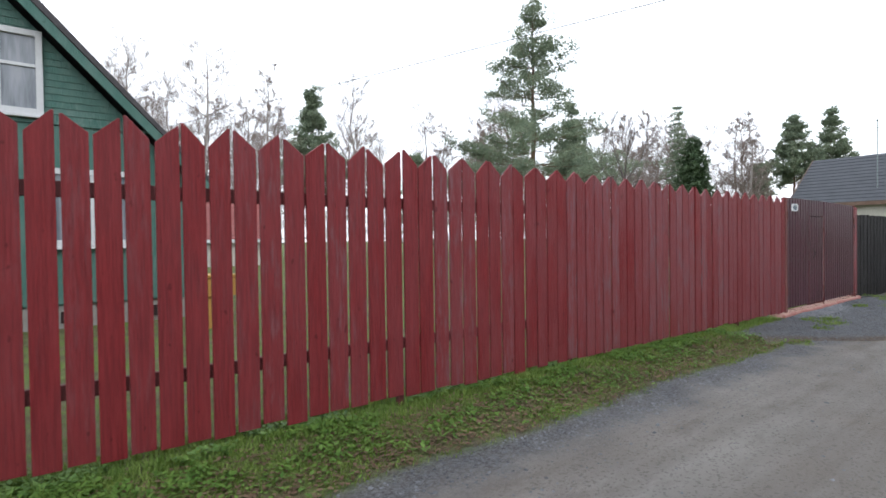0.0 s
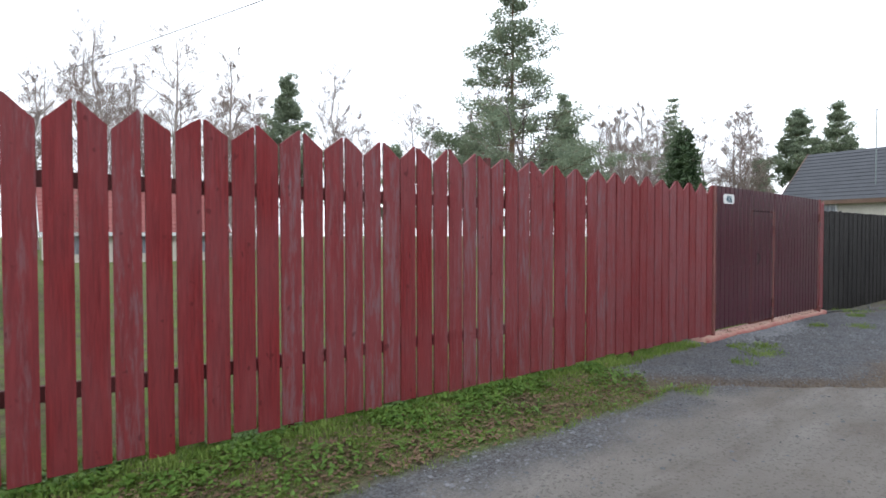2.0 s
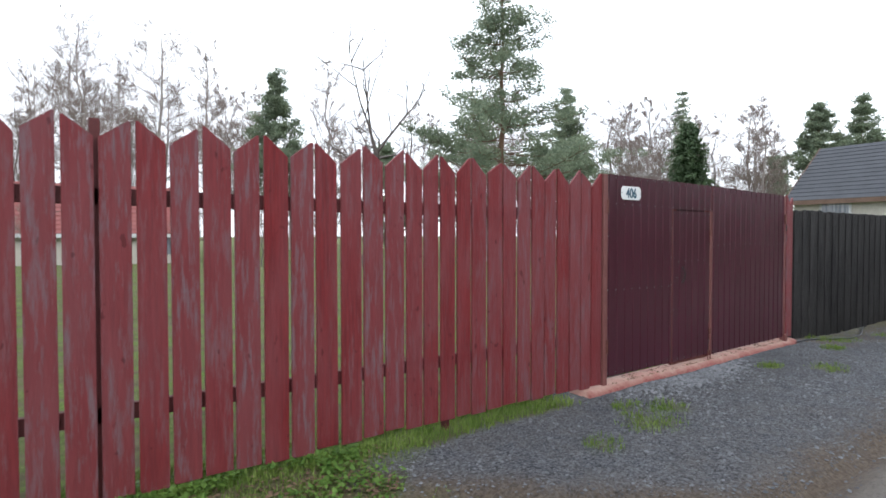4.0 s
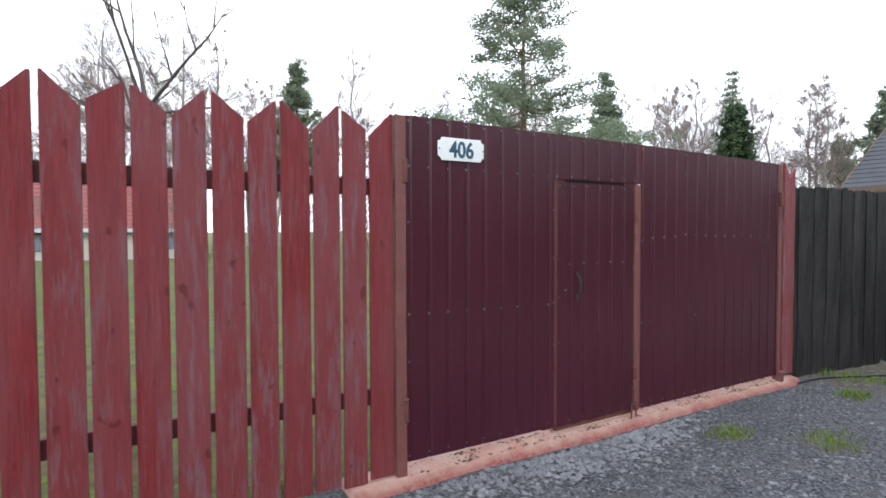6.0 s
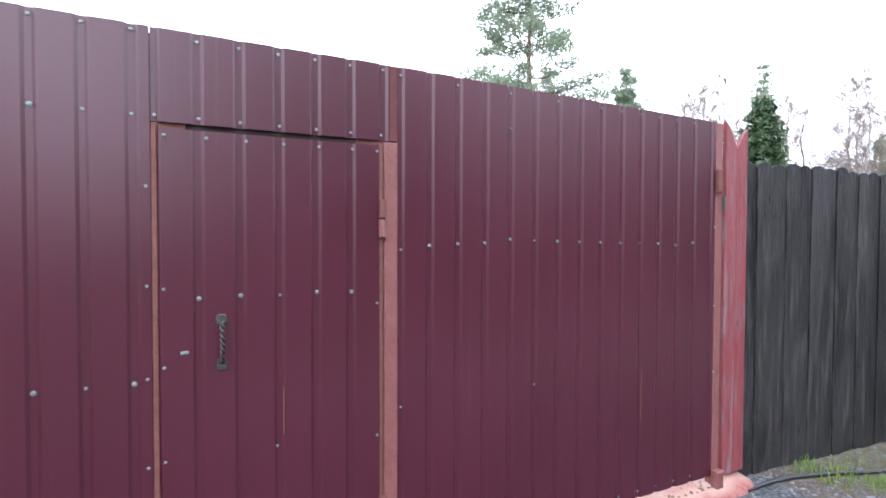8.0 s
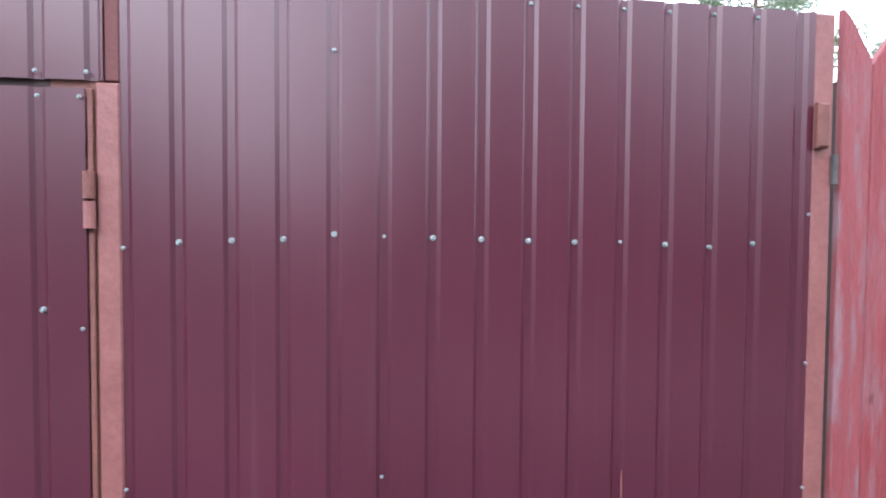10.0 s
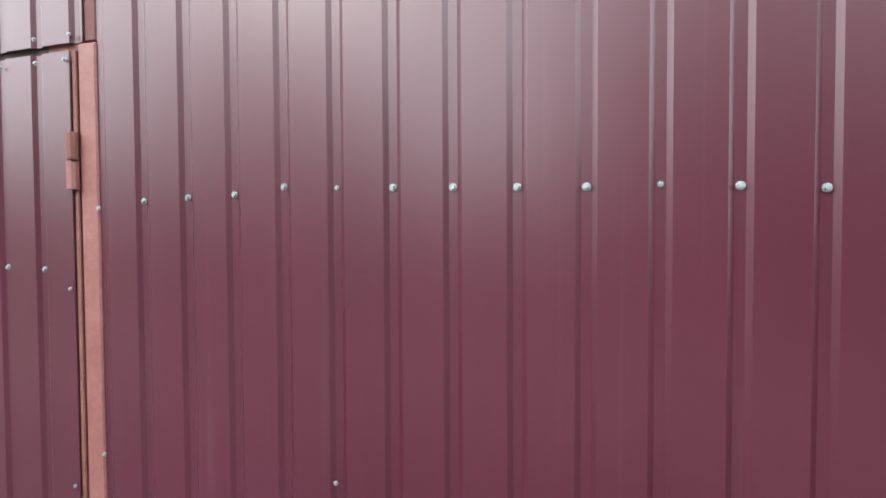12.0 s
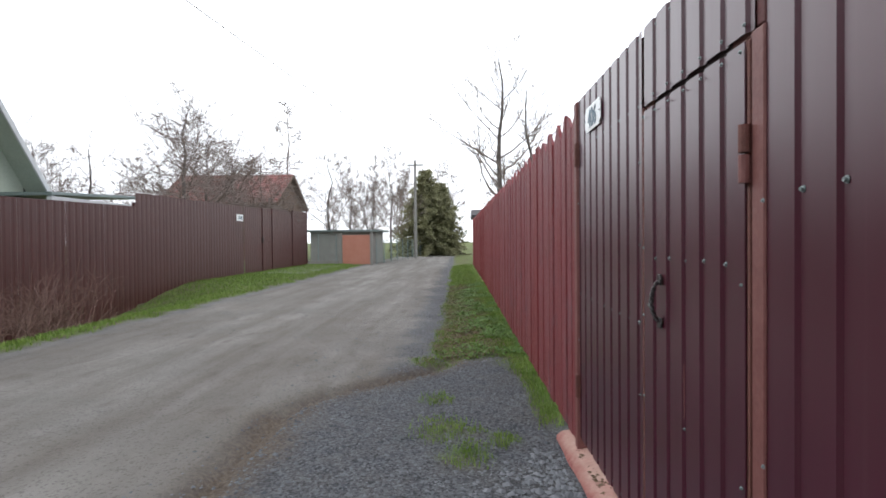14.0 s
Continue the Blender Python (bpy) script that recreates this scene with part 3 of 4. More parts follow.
part("frame", Shape().box(1.703, 1.7567, -0.006, 0.035, 0.175, 1.772, 0.004), PINK, leaf_l, "faded pinkish-red steel upright")
part("frame", Shape().box(1.722, 1.7567, -0.003, 0.035, 1.775, 2.05, 0.003), RAIL, leaf_l, "rusty steel upright")
part("frame", Shape().box(1.60, 1.735, 0.003, 0.03, 0.19, 2.03, 0.002), RUST, leaf_l)
part("frame", Shape().box(1.684, 1.697, -0.006, 0.002, 0.2, 1.757, 0.002), RUST, leaf_l)
part("frame", Shape().box(-0.098, 1.697, 0.006, 0.04, 2.0, 2.04, 0.003), RUST, leaf_l, "steel frame behind the sheet")
# Near-black instead of rust: the door gap's shade is put into the frame colour.
part("frame", Shape().box(0.972, 1.683, 0.006, 0.04, 1.745, 1.80, 0.003), DARK, leaf_l, "frame above the wicket door coloured as the gap's shade")
part("frame", Shape().box(0.972, 1.70, 0.004, 0.035, 0.165, 0.20, 0.003), RUST, leaf_l, "rusty bottom rail")
part("frame", Shape().box(-0.098, 0.95, 0.006, 0.04, 0.21, 0.25, 0.003), RUST, leaf_l)
for dz, mat in ((0.03, RUST), (-0.04, PINK)):
    part("hinge", Shape().tube([(1.692, -0.016, 1.50 + dz - 0.032), (1.692, -0.016, 1.50 + dz + 0.032)], 0.0135, 10), mat, leaf_l, "rusty welded hinge")
    part("hinge", Shape().tube([(1.692, -0.016, 0.42 + dz - 0.032), (1.692, -0.016, 0.42 + dz + 0.032)], 0.0135, 10), mat, leaf_l, "rusty welded hinge")
for z in (1.77, 0.49):
    part("hinge", Shape().box(-0.122, -0.094, -0.03, 0.0, z - 0.065, z + 0.065, 0.006), RUST, leaf_l, "dark red hinge block")
part("bolt_rod", Shape().tube([(1.668, -0.012, 0.13), (1.668, -0.012, 0.24)], 0.006, 8), RUST, leaf_l)
part("bolt_rod", Shape().tube([(1.71, -0.014, 0.13), (1.71, -0.014, 0.24)], 0.006, 8), RUST, leaf_l)

# twisted pull handle of the wicket door
hs = Shape()
for a in (0.0, math.pi):
    pts = []
    for k in range(41):
        t = k / 40
        bow = math.sin(math.pi * t) ** 0.6 * 0.027
        w = 7 * math.pi * t + a
        pts.append((1.148 + 0.005 * math.cos(w), -0.016 - bow + 0.005 * math.sin(w), 1.163 - 0.135 * t))
    hs.tube(pts, 0.0042, 6)
handle = part("handle", hs, IRON, door, "twisted iron pull handle", True)
for z in (1.167, 1.024):
    part("handle_plate", Shape().prism([(1.136, z - 0.018), (1.16, z - 0.018), (1.166, z), (1.16, z + 0.018), (1.136, z + 0.018), (1.130, z)], -0.02, -0.013, 0.002), IRON, door, "iron handle rosette")
part("keyhole", Shape().box(1.03, 1.052, -0.0165, -0.0125, 1.066, 1.076, 0.001), ZINC, door, "small bright keyhole cover")
for i in range(5):
    fasten(door, 1.084 + 0.124 * i, 1.235 + (0.004 if i % 2 else 0), i != 2, -0.003)
for i in range(7):
    fasten(door, min(0.99 + 0.118 * i, 1.672), 1.735, False, -0.014)
    fasten(leaf_l, min(0.965 + 0.122 * i, 1.687), 1.793, False, -0.012)
for z in (1.58, 1.28, 1.0, 0.73):
    fasten(leaf_l, 0.94, z, False, -0.011)
for z in (1.19, 0.71, 0.35):
    fasten(door, 1.672, z, False, -0.013)
for z in (1.27, 1.03, 0.74):
    fasten(door, 0.985, z, False, -0.013)
fasten(door, 1.321, 0.731, False, -0.004)
for i in range(9):
    fasten(leaf_l, -0.079 + PITCH * i, 1.004 - 0.002 * i, i % 4 != 3)
    fasten(leaf_l, -0.079 + PITCH * i, 1.80 - 0.001 * i, i % 3 == 0)
    fasten(leaf_l, -0.079 + PITCH * i, 0.235, False)
    fasten(leaf_l, -0.079 + PITCH * i, 2.04, False)
for z in (1.50, 0.75):
    fasten(leaf_l, -0.086, z, False, -0.012)
for i in range(6):
    fasten(leaf_l, 1.084 + PITCH * i, 2.03, False)
    fasten(door, 1.084 + PITCH * i, 0.225, False, -0.003)

leaf_r = thing("gate_leaf", (2.6, 0, 0.13), "wine-red profiled steel gate leaf with bolt row", "gate", "gate leaves")
part("sheet", sheet(1.757, 3.524, 0.185, 2.05, 1.765 + PITCH, z1b=2.018), SHEET, leaf_r)
part("frame", Shape().box(3.526, 3.582, -0.008, 0.035, 0.12, 2.015, 0.004), PINK, leaf_r, "faded pinkish-red steel upright")
part("frame", Shape().box(1.757, 3.524, 0.006, 0.04, 1.96, 2.0, 0.003), RUST, leaf_r)
part("frame", Shape().box(1.757, 3.524, 0.006, 0.04, 0.2, 0.24, 0.003), RUST, leaf_r)
part("frame", Shape().box(1.757, 3.524, 0.006, 0.04, 1.38, 1.42, 0.003), RUST, leaf_r)
part("hinge", Shape().box(3.522, 3.556, -0.032, -0.008, 1.655, 1.775, 0.006), RUST, leaf_r, "rusty hinge block")
part("hinge", Shape().tube([(3.585, -0.012, 1.56), (3.585, -0.012, 1.64)], 0.01, 8), IRON, leaf_r, "dark hinge pin")
part("stop_block", Shape().box(3.515, 3.57, -0.05, -0.008, 0.12, 0.22, 0.006), PINK, leaf_r, "pink steel stop block")
ROW = [1.382, 1.396, 1.401, 1.405, 1.418, 1.413, 1.410, 1.407, 1.404, 1.401, 1.402, 1.396, 1.389, 1.399]
for i, z in enumerate(ROW):
    fasten(leaf_r, 1.765 + PITCH * i, z, i not in (0, 5, 10), -0.012 if i == 0 else -0.001)
    fasten(leaf_r, 1.765 + PITCH * i + 0.004, 0.215, False, -0.012 if i == 0 else -0.001)
    if i % 2 == 0 or i > 8:
        fasten(leaf_r, 1.765 + PITCH * i, 2.018 - 0.0015 * i, False, -0.012 if i == 0 else -0.001)
for x, z in ((1.765, 0.799), (3.515, 1.479), (3.518, 1.076), (3.52, 0.733)):
    fasten(leaf_r, x, z, False, -0.012)
fasten(leaf_r, 2.376, 0.808, False, -0.012)
fasten(leaf_r, 2.257, 1.87, False, -0.001)
part("scratch", Shape().box(3.003, 3.0065, -0.0125, -0.0115, 0.56, 0.80), PINK, leaf_r, "long pale scratch in the paint")
part("scratch", Shape().box(1.339, 1.342, -0.0145, -0.0135, 0.77, 0.93), PINK, door, "pale scratch in the paint")

solid("gate_post", Shape().box(-0.163, -0.102, -0.022, 0.05, 0.02, 2.062, 0.005), PINK, "faded red square steel gate post", "post")

# threshold strip of painted concrete under the gate
ts = Shape()
n_t = 60
for i in range(n_t + 1):
    x = -0.42 + 4.2 * i / n_t
    w1, w2 = 0.018 * noise.noise((x * 2.1, 0, 5)), 0.012 * noise.noise((x * 5, 3, 5))
    ts.v += [(x, -0.095 + w1, 0.03), (x, -0.086 + w1, 0.105 + w2), (x, -0.055 + w1, 0.132 + w2), (x, 0.02, 0.145 + w2), (x, 0.14, 0.135), (x, 0.16, 0.03)]
for i in range(n_t):
    for k in range(5):
        ts.f.append((6 * i + k, 6 * i + 6 + k, 6 * i + 7 + k, 6 * i + 1 + k))
ts.f += [tuple(range(6)), tuple(reversed(range(6 * n_t, 6 * n_t + 6)))]
solid("threshold", ts, CONCRETE_RED, "worn red-painted concrete threshold under the gate", "threshold", kind="structure", smooth=True)
litter = Shape()
for _ in range(900):
    x, y = rs.uniform(-0.1, 3.5), rs.uniform(-0.035, 0.10)
    rock(litter, x, y, 0.138, rs.uniform(0.004, 0.014), rs)
solid("pebbles", litter, DEAD_LEAF, "pebbles and dry leaves on the threshold", "pebbles", kind="stuff")

# house number plate
plate = thing("house_number_plate", (0.25, -0.012, 1.9), "white enamel house number plate with blue digits", "sign")
o, cut = [], 0.022
px0, px1, pz0, pz1 = 0.096, 0.402, 1.842, 1.968
for cx, cz, a0 in ((px0, pz0, 90), (px1, pz0, 180), (px1, pz1, 270), (px0, pz1, 360)):
    arc = [(cx + cut * math.cos(radians(a0 - 90 * k / 4)), cz + cut * math.sin(radians(a0 - 90 * k / 4))) for k in range(5)]
    o += arc
part("plate", Shape().prism(o, -0.018, -0.0125, 0.0015), WHITE, plate)
txt = bpy.data.curves.new("digits", "FONT")
txt.body, txt.size, txt.align_x, txt.extrude, txt.offset = "406", 0.125, "CENTER", 0.001, 0.0034
t_ob = new("digits_source", txt)
bpy.context.view_layer.update()
t_me = bpy.data.meshes.new_from_object(t_ob.evaluated_get(bpy.context.evaluated_depsgraph_get()))
bpy.data.objects.remove(t_ob)
t_me.transform(pose(0.249, -0.0195, 1.862, 90, 0, 0) @ Matrix.Diagonal((0.86, 1.0, 1, 1)))
t_me.materials.clear()
t_me.materials.append(BLUE)
part("digits", t_me, BLUE, plate, "raised blue digits 406")
for x in (px0 + 0.008, px1 - 0.008):
    fasten(plate, x, 1.905, False, -0.018)

# ---- black board fence ----
bf = thing("board_fence", (8, 0.05, 0), "black-stained board fence with rounded tops", "fence")
rk = random.Random(5)
x, i = 3.81, 0
while x < 12.5:
    w = rk.uniform(0.118, 0.138)
    base = 0.06 - 0.045 * min(1, (x - 3.8) / 2) + rk.gauss(0, 0.008)
    top = 1.845 + rk.gauss(0, 0.006)
    arc = [(x + w / 2 + (w / 2) * math.cos(math.pi * k / 8), top - 0.03 + 0.036 * math.sin(math.pi * k / 8)) for k in range(9)]
    y = 0.046 if i % 2 else 0.052
    part("board", Shape().prism([(x, base), (x + w, base)] + arc, y - 0.01, y + 0.01, 0.002), BLACK, bf)
    x += w + rk.uniform(0.0, 0.005)
    i += 1
for z in (1.45, 0.45):
    part("rail", Shape().box(3.8, 12.5, 0.068, 0.11, z - 0.045, z + 0.045, 0.004), BLACK, bf)
for px in (3.84, 5.65, 7.8, 9.9, 12.0):
    part("post", Shape().box(px - 0.05, px + 0.05, 0.112, 0.2, -0.2, 1.8, 0.004), BARK, bf, "brown wooden post")
hose_pts = []
for k in range(26):
    x = 3.72 + k * 0.17
    y = -0.08 - 0.22 * math.sin(k * 0.22) * smooth01(0, 8, k)
    hose_pts.append((x, y, ground_height(x, y) + 0.014))
solid("hose", Shape().tube([(3.66, 0.04, 0.11)] + hose_pts, 0.0125, 8), RUBBER, "black rubber hose lying on the gravel", "hose", smooth=True)

# ---- houses behind the red fence ----
def clad(parent, x0, x1, y0, y1, z0, z1, step, mat, name="siding_board", slope=None):
    """Lapped horizontal boards on a wall facing -y; slope(z) gives the right end of a gable."""
    z = z0
    while z < z1:
        xe0, xe1 = (x0, x1) if slope is None else slope(z + step / 2)
        if xe1 - xe0 > 0.1:
            part(name, Shape().add([(xe0, y0 - 0.016, z), (xe1, y0 - 0.016, z), (xe1, y0 - 0.004, z + step), (xe0, y0 - 0.004, z + step),
                                    (xe0, y1, z), (xe1, y1, z), (xe1, y1, z + step), (xe0, y1, z + step)],
                                   [(0, 1, 2, 3), (5, 4, 7, 6), (0, 4, 5, 1), (3, 2, 6, 7), (1, 5, 6, 2), (4, 0, 3, 7)]), mat, parent)
        z += step


def window(parent, x0, x1, z0, z1, y, mullions=(0.5,), transoms=(0.66,), w=0.09):
    win = part("window", Shape().box(x0 + 0.02, x1 - 0.02, y - 0.012, y + 0.05, z0 + 0.02, z1 - 0.02), GLASS, parent, "white-framed window with lace curtain")
    for a in ((x0, x0 + w, z0, z1), (x1 - w, x1, z0, z1), (x0 + w, x1 - w, z1 - w, z1), (x0 + w, x1 - w, z0, z0 + w)):
        part("window_frame", Shape().box(a[0], a[1], y - 0.055, y - 0.013, a[2], a[3], 0.006), WHITE_WOOD, win)
    for m in mullions:
        c = x0 + (x1 - x0) * m
        part("mullion", Shape().box(c - 0.03, c + 0.03, y - 0.045, y - 0.013, z0 + w, z1 - w, 0.004), WHITE_WOOD, win)
    for tz in transoms:
        c = z0 + (z1 - z0) * tz
        part("transom", Shape().box(x0 + w, x1 - w, y - 0.04, y - 0.016, c - 0.025, c + 0.025, 0.004), WHITE_WOOD, win)
    part("sill", Shape().box(x0 - 0.04, x1 + 0.04, y - 0.10, y - 0.013, z0 - 0.05, z0 - 0.002, 0.006), WHITE_WOOD, win)
    return win


HY, RIDGE, SL = 6.85, -10.9, 1.026
house = thing("wooden_house", (-10.9, 10, 0.1), "green wooden house with steep gable and dark roof", "house")


def roof_z(x):
    return 4.93 - SL * (abs(x - RIDGE) - abs(-9.83 - RIDGE))


wall_r, wall_l = -7.75, 2 * RIDGE + 7.75
part("wall", Shape().prism([(wall_l, 0.5), (wall_r, 0.5), (wall_r, roof_z(wall_r) - 0.2), (RIDGE, roof_z(RIDGE) - 0.2), (wall_l, roof_z(wall_l) - 0.2)], HY, HY + 8), GREEN_WALL, house)
part("foundation", Shape().box(wall_l + 0.03, wall_r - 0.03, HY + 0.03, HY + 7.9, -0.1, 0.5), CONCRETE, house, "grey concrete foundation")
clad(house, 0, 0, HY, HY + 0.01, 3.34, 6.2, 0.105, GREEN_WALL, slope=lambda z: (2 * RIDGE - (RIDGE + (roof_z(RIDGE) - 0.24 - z) / SL), RIDGE + (roof_z(RIDGE) - 0.24 - z) / SL))
xb = wall_l
while xb < wall_r - 0.05:
    part("wall_board", Shape().box(xb + 0.002, xb + 0.108, HY - 0.018, HY - 0.001, 0.52, min(3.28, roof_z(xb + 0.1) - 0.25), 0.003), GREEN_WALL, house)
    xb += 0.11
part("band_board", Shape().box(wall_l, wall_r + 0.02, HY - 0.05, HY - 0.017, 3.285, 3.335, 0.004), GREEN_WALL, house)
for s0 in (1, -1):
    e = RIDGE + s0 * 3.5
    r0, r1 = roof_z(RIDGE), roof_z(e)
    o = [(RIDGE, r0), (e, r1), (e, r1 + 0.11), (RIDGE, r0 + 0.15)]
    if s0 < 0:
        o = list(reversed(o))
    part("roof", Shape().prism(o, HY - 0.4, HY + 8.3, 0.01), ROOF_DARK, house, "dark weathered roof slope")
    q = [(RIDGE, r0 - 0.20), (e, r1 - 0.20), (e, r1 - 0.004), (RIDGE, r0 - 0.004)]
    part("bargeboard", Shape().prism(q if s0 > 0 else list(reversed(q)), HY - 0.38, HY - 0.345, 0.004), GREEN_WALL, house, "green bargeboard under the roof edge")
window(house, -11.15, -9.74, 3.40, 4.66, HY - 0.02, (0.62,), (0.58,))
window(house, -9.72, -8.55, 1.42, 2.62, HY - 0.02)
window(house, -12.6, -11.4, 1.42, 2.62, HY - 0.02)
for vx in (-9.5, -8.85, -8.2, -11.0):
    part("vent", Shape().box(vx - 0.09, vx + 0.09, HY + 0.0, HY + 0.028, 0.22, 0.40, 0.004), DARK, house, "dark foundation vent")
solid("beehive", Shape().box(-8.0, -7.5, 5.2, 5.7, 0.1, 0.62, 0.01).box(-8.05, -7.45, 5.15, 5.75, 0.625, 0.9, 0.01).box(-8.07, -7.43, 5.13, 5.77, 0.905, 0.95, 0.005), YELLOW,
      "ochre wooden garden box on the lawn", "box")


def gable_house(name, at, yaw, length, depth, eave, ridge, wall_mat, roof_mat, label, over=0.4, rows=9, wins=0, base=-0.3, trim=None):
    """A house whose ridge runs along its own x; its front faces its own -y."""
    h = thing(name, at, label, "house")
    trim = trim or WHITE_WOOD
    m = pose(at[0], at[1], at[2], 0, 0, yaw)

    def put(nm, sh, mat, lab="", parent=None):
        sh.v = [tuple(m @ Vector(p)) for p in sh.v]
        return part(nm, sh, mat, parent or h, lab)

    a, b = -length / 2, length / 2
    w = Shape()
    d = depth / 2
    vs = [(x, y, z) for x in (a, b) for y, z in ((-d, base), (d, base), (d, eave), (0, ridge - 0.15), (-d, eave))]
    put("wall", w.add(vs, [(4, 3, 2, 1, 0), (5, 6, 7, 8, 9), (0, 5, 9, 4), (1, 2, 7, 6), (0, 1, 6, 5), (4, 9, 8, 3), (3, 8, 7, 2)]), wall_mat)
    rise = (ridge - eave) / d
    for sgn in (-1, 1):
        e = d + over
        for k in range(rows):
            y0, y1 = e * (1 - k / rows), e * (1 - (k + 1) / rows)
            z0, z1 = ridge - rise * y0, ridge - rise * y1
            s = Shape()
            p = [(a - over, sgn * y0, z0 + 0.05), (b + over, sgn * y0, z0 + 0.05), (b + over, sgn * y1, z1 + 0.02), (a - over, sgn * y1, z1 + 0.02)]
            s.add(p + [(x, y, z - 0.06) for x, y, z in p], [(0, 1, 2, 3), (7, 6, 5, 4), (0, 4, 5, 1), (3, 2, 6, 7), (0, 3, 7, 4), (1, 5, 6, 2)])
            put("roof_panel", s, roof_mat)
        put("fascia", Shape().box(a - over, b + over, min(sgn * e, sgn * (e + 0.03)), max(sgn * e, sgn * (e + 0.03)), ridge - rise * e - 0.16, ridge - rise * e + 0.03), trim)
    for sx in (a - over, b + over):
        for sgn in (-1, 1):
            e = d + over
            s = Shape()
            p = [(sx - 0.02, 0, ridge - 0.16), (sx - 0.02, sgn * e, ridge - rise * e - 0.16), (sx - 0.02, sgn * e, ridge - rise * e + 0.06), (sx - 0.02, 0, ridge + 0.06)]
            s.add(p + [(x + 0.04, y, z) for x, y, z in p], [(0, 1, 2, 3), (7, 6, 5, 4), (0, 4, 5, 1), (3, 2, 6, 7), (1, 5, 6, 2), (0, 3, 7, 4)])
            put("bargeboard", s, trim)
    for sx0, sx1 in ((a - over, a), (b, b + over)):
        for sgn in (-1, 1):
            e = d + over
            p = [(sx0, 0, ridge - 0.09), (sx1, 0, ridge - 0.09), (sx1, sgn * e, ridge - rise * e - 0.09), (sx0, sgn * e, ridge - rise * e - 0.09)]
            put("soffit", Shape().add(p + [(x, y, z + 0.04) for x, y, z in p], [(0, 1, 2, 3), (7, 6, 5, 4), (0, 4, 5, 1), (3, 2, 6, 7), (0, 3, 7, 4), (1, 5, 6, 2)]), wall_mat)
    for k in range(wins):
        x = a + length * (k + 0.5) / wins
        g = put("window", Shape().box(x - 0.5, x + 0.5, -d - 0.03, -d - 0.004, 0.5, eave - 0.25), GLASS)
        put("window_frame", Shape().box(x - 0.58, x - 0.5, -d - 0.06, -d - 0.004, 0.42, eave - 0.17).box(x + 0.5, x + 0.58, -d - 0.06, -d - 0.004, 0.42, eave - 0.17), WHITE_WOOD, "", g)
    return h, put


gable_house("cream_house", (-1.6, 31, 0.05), 0, 8, 5, 1.85, 4.1, CREAM, ROOF_RED, "low cream house with red tiled roof", 0.35, 12, 3)
_, put = gable_house("grey_roof_house", (24.9, 3.9, 0), -95, 6.4, 5.6, 3.2, 5.5, CREAM, ROOF_GREY, "house with grey metal tile roof", 0.3, 14, 2, trim=BROWN_WOOD)
put("chimney", Shape().box(1.6, 2.1, -0.25, 0.25, 4.9, 5.95, 0.02), ROOF_RED, "red brick chimney")
ant = Shape().tube([(22.6, 3.9, 0.0), (22.6, 3.9, 6.9)], 0.022, 6).tube([(22.3, 4.1, 6.85), (22.9, 3.7, 6.85)], 0.015, 5).tube([(22.4, 4.0, 6.5), (22.8, 3.8, 6.5)], 0.012, 5)
solid("antenna_mast", ant, ZINC, "thin grey aerial mast beside the house", "antenna")

# ---- across the lane ----
FY = -8.4
far = thing("sheet_fence", (-8, FY, 0), "brown profiled sheet fence across the lane", "fence")


def far_sheet(parent, x0, x1, z0, z1, z1b, name="panel"):
    s = sheet(x0, x1, z0, z1, x0 + 0.1, 0.009, 0.2, 0.04, 0.025, FY, z1b)
    s.v = [(x, 2 * FY - y, z) for x, y, z in s.v]
    s.f = [tuple(reversed(q)) for q in s.f]
    return part(name, s, BROWN_SHEET, parent)


for k in range(13):
    x0 = -10.15 + 1.2 * k
    far_sheet(far, x0, x0 + 1.195, -0.55, 2.2 - 0.02 * k, 2.18 - 0.02 * k)
for k in range(5):
    x0 = -16.85 + 1.34 * k
    far_sheet(far, x0, x0 + 1.335, -0.15, 2.63 - 0.02 * k, 2.61 - 0.02 * k)
for px in (-16.9, -10.2, -5, 0):
    part("post", Shape().box(px - 0.03, px + 0.03, FY - 0.09, FY - 0.03, -0.6, 2.3), BROWN_SHEET, far)
fg = thing("sheet_gate", (-21, FY, 0), "closed brown profiled sheet gate with door", "gate")
for x0, x1 in ((-18.75, -16.95), (-19.9, -18.8), (-22.7, -19.95), (-25.2, -22.75)):
    za, zb = 2.63 + (-16.9 - x0) * 0.027, 2.63 + (-16.9 - x1) * 0.027
    far_sheet(fg, x0, x1, 0.12, za, zb, "gate_panel")
    part("frame", Shape().box(x0 - 0.045, x0 - 0.005, FY, FY + 0.04, 0.1, za + 0.02), BROWN_SHEET, fg)
part("handle", Shape().box(-18.72, -18.68, FY + 0.02, FY + 0.08, 1.3, 1.5, 0.005), IRON, fg)
fp = thing("number_plate", (-16.5, FY, 2.2), "small white number plate on brown fence", "sign")
part("plate", Shape().box(-16.78, -16.2, FY + 0.02, FY + 0.03, 2.08, 2.32, 0.004), WHITE, fp)
part("digits", Shape().box(-16.65, -16.55, FY + 0.0305, FY + 0.033, 2.14, 2.26).box(-16.48, -16.38, FY + 0.0305, FY + 0.033, 2.14, 2.26), BLUE, fp)
solid("gate_slab", Shape().box(-23.5, -17.0, -7.9, -6.3, 0.0, 0.2, 0.02), CONCRETE, "pale concrete slab in front of the brown gate", "slab")

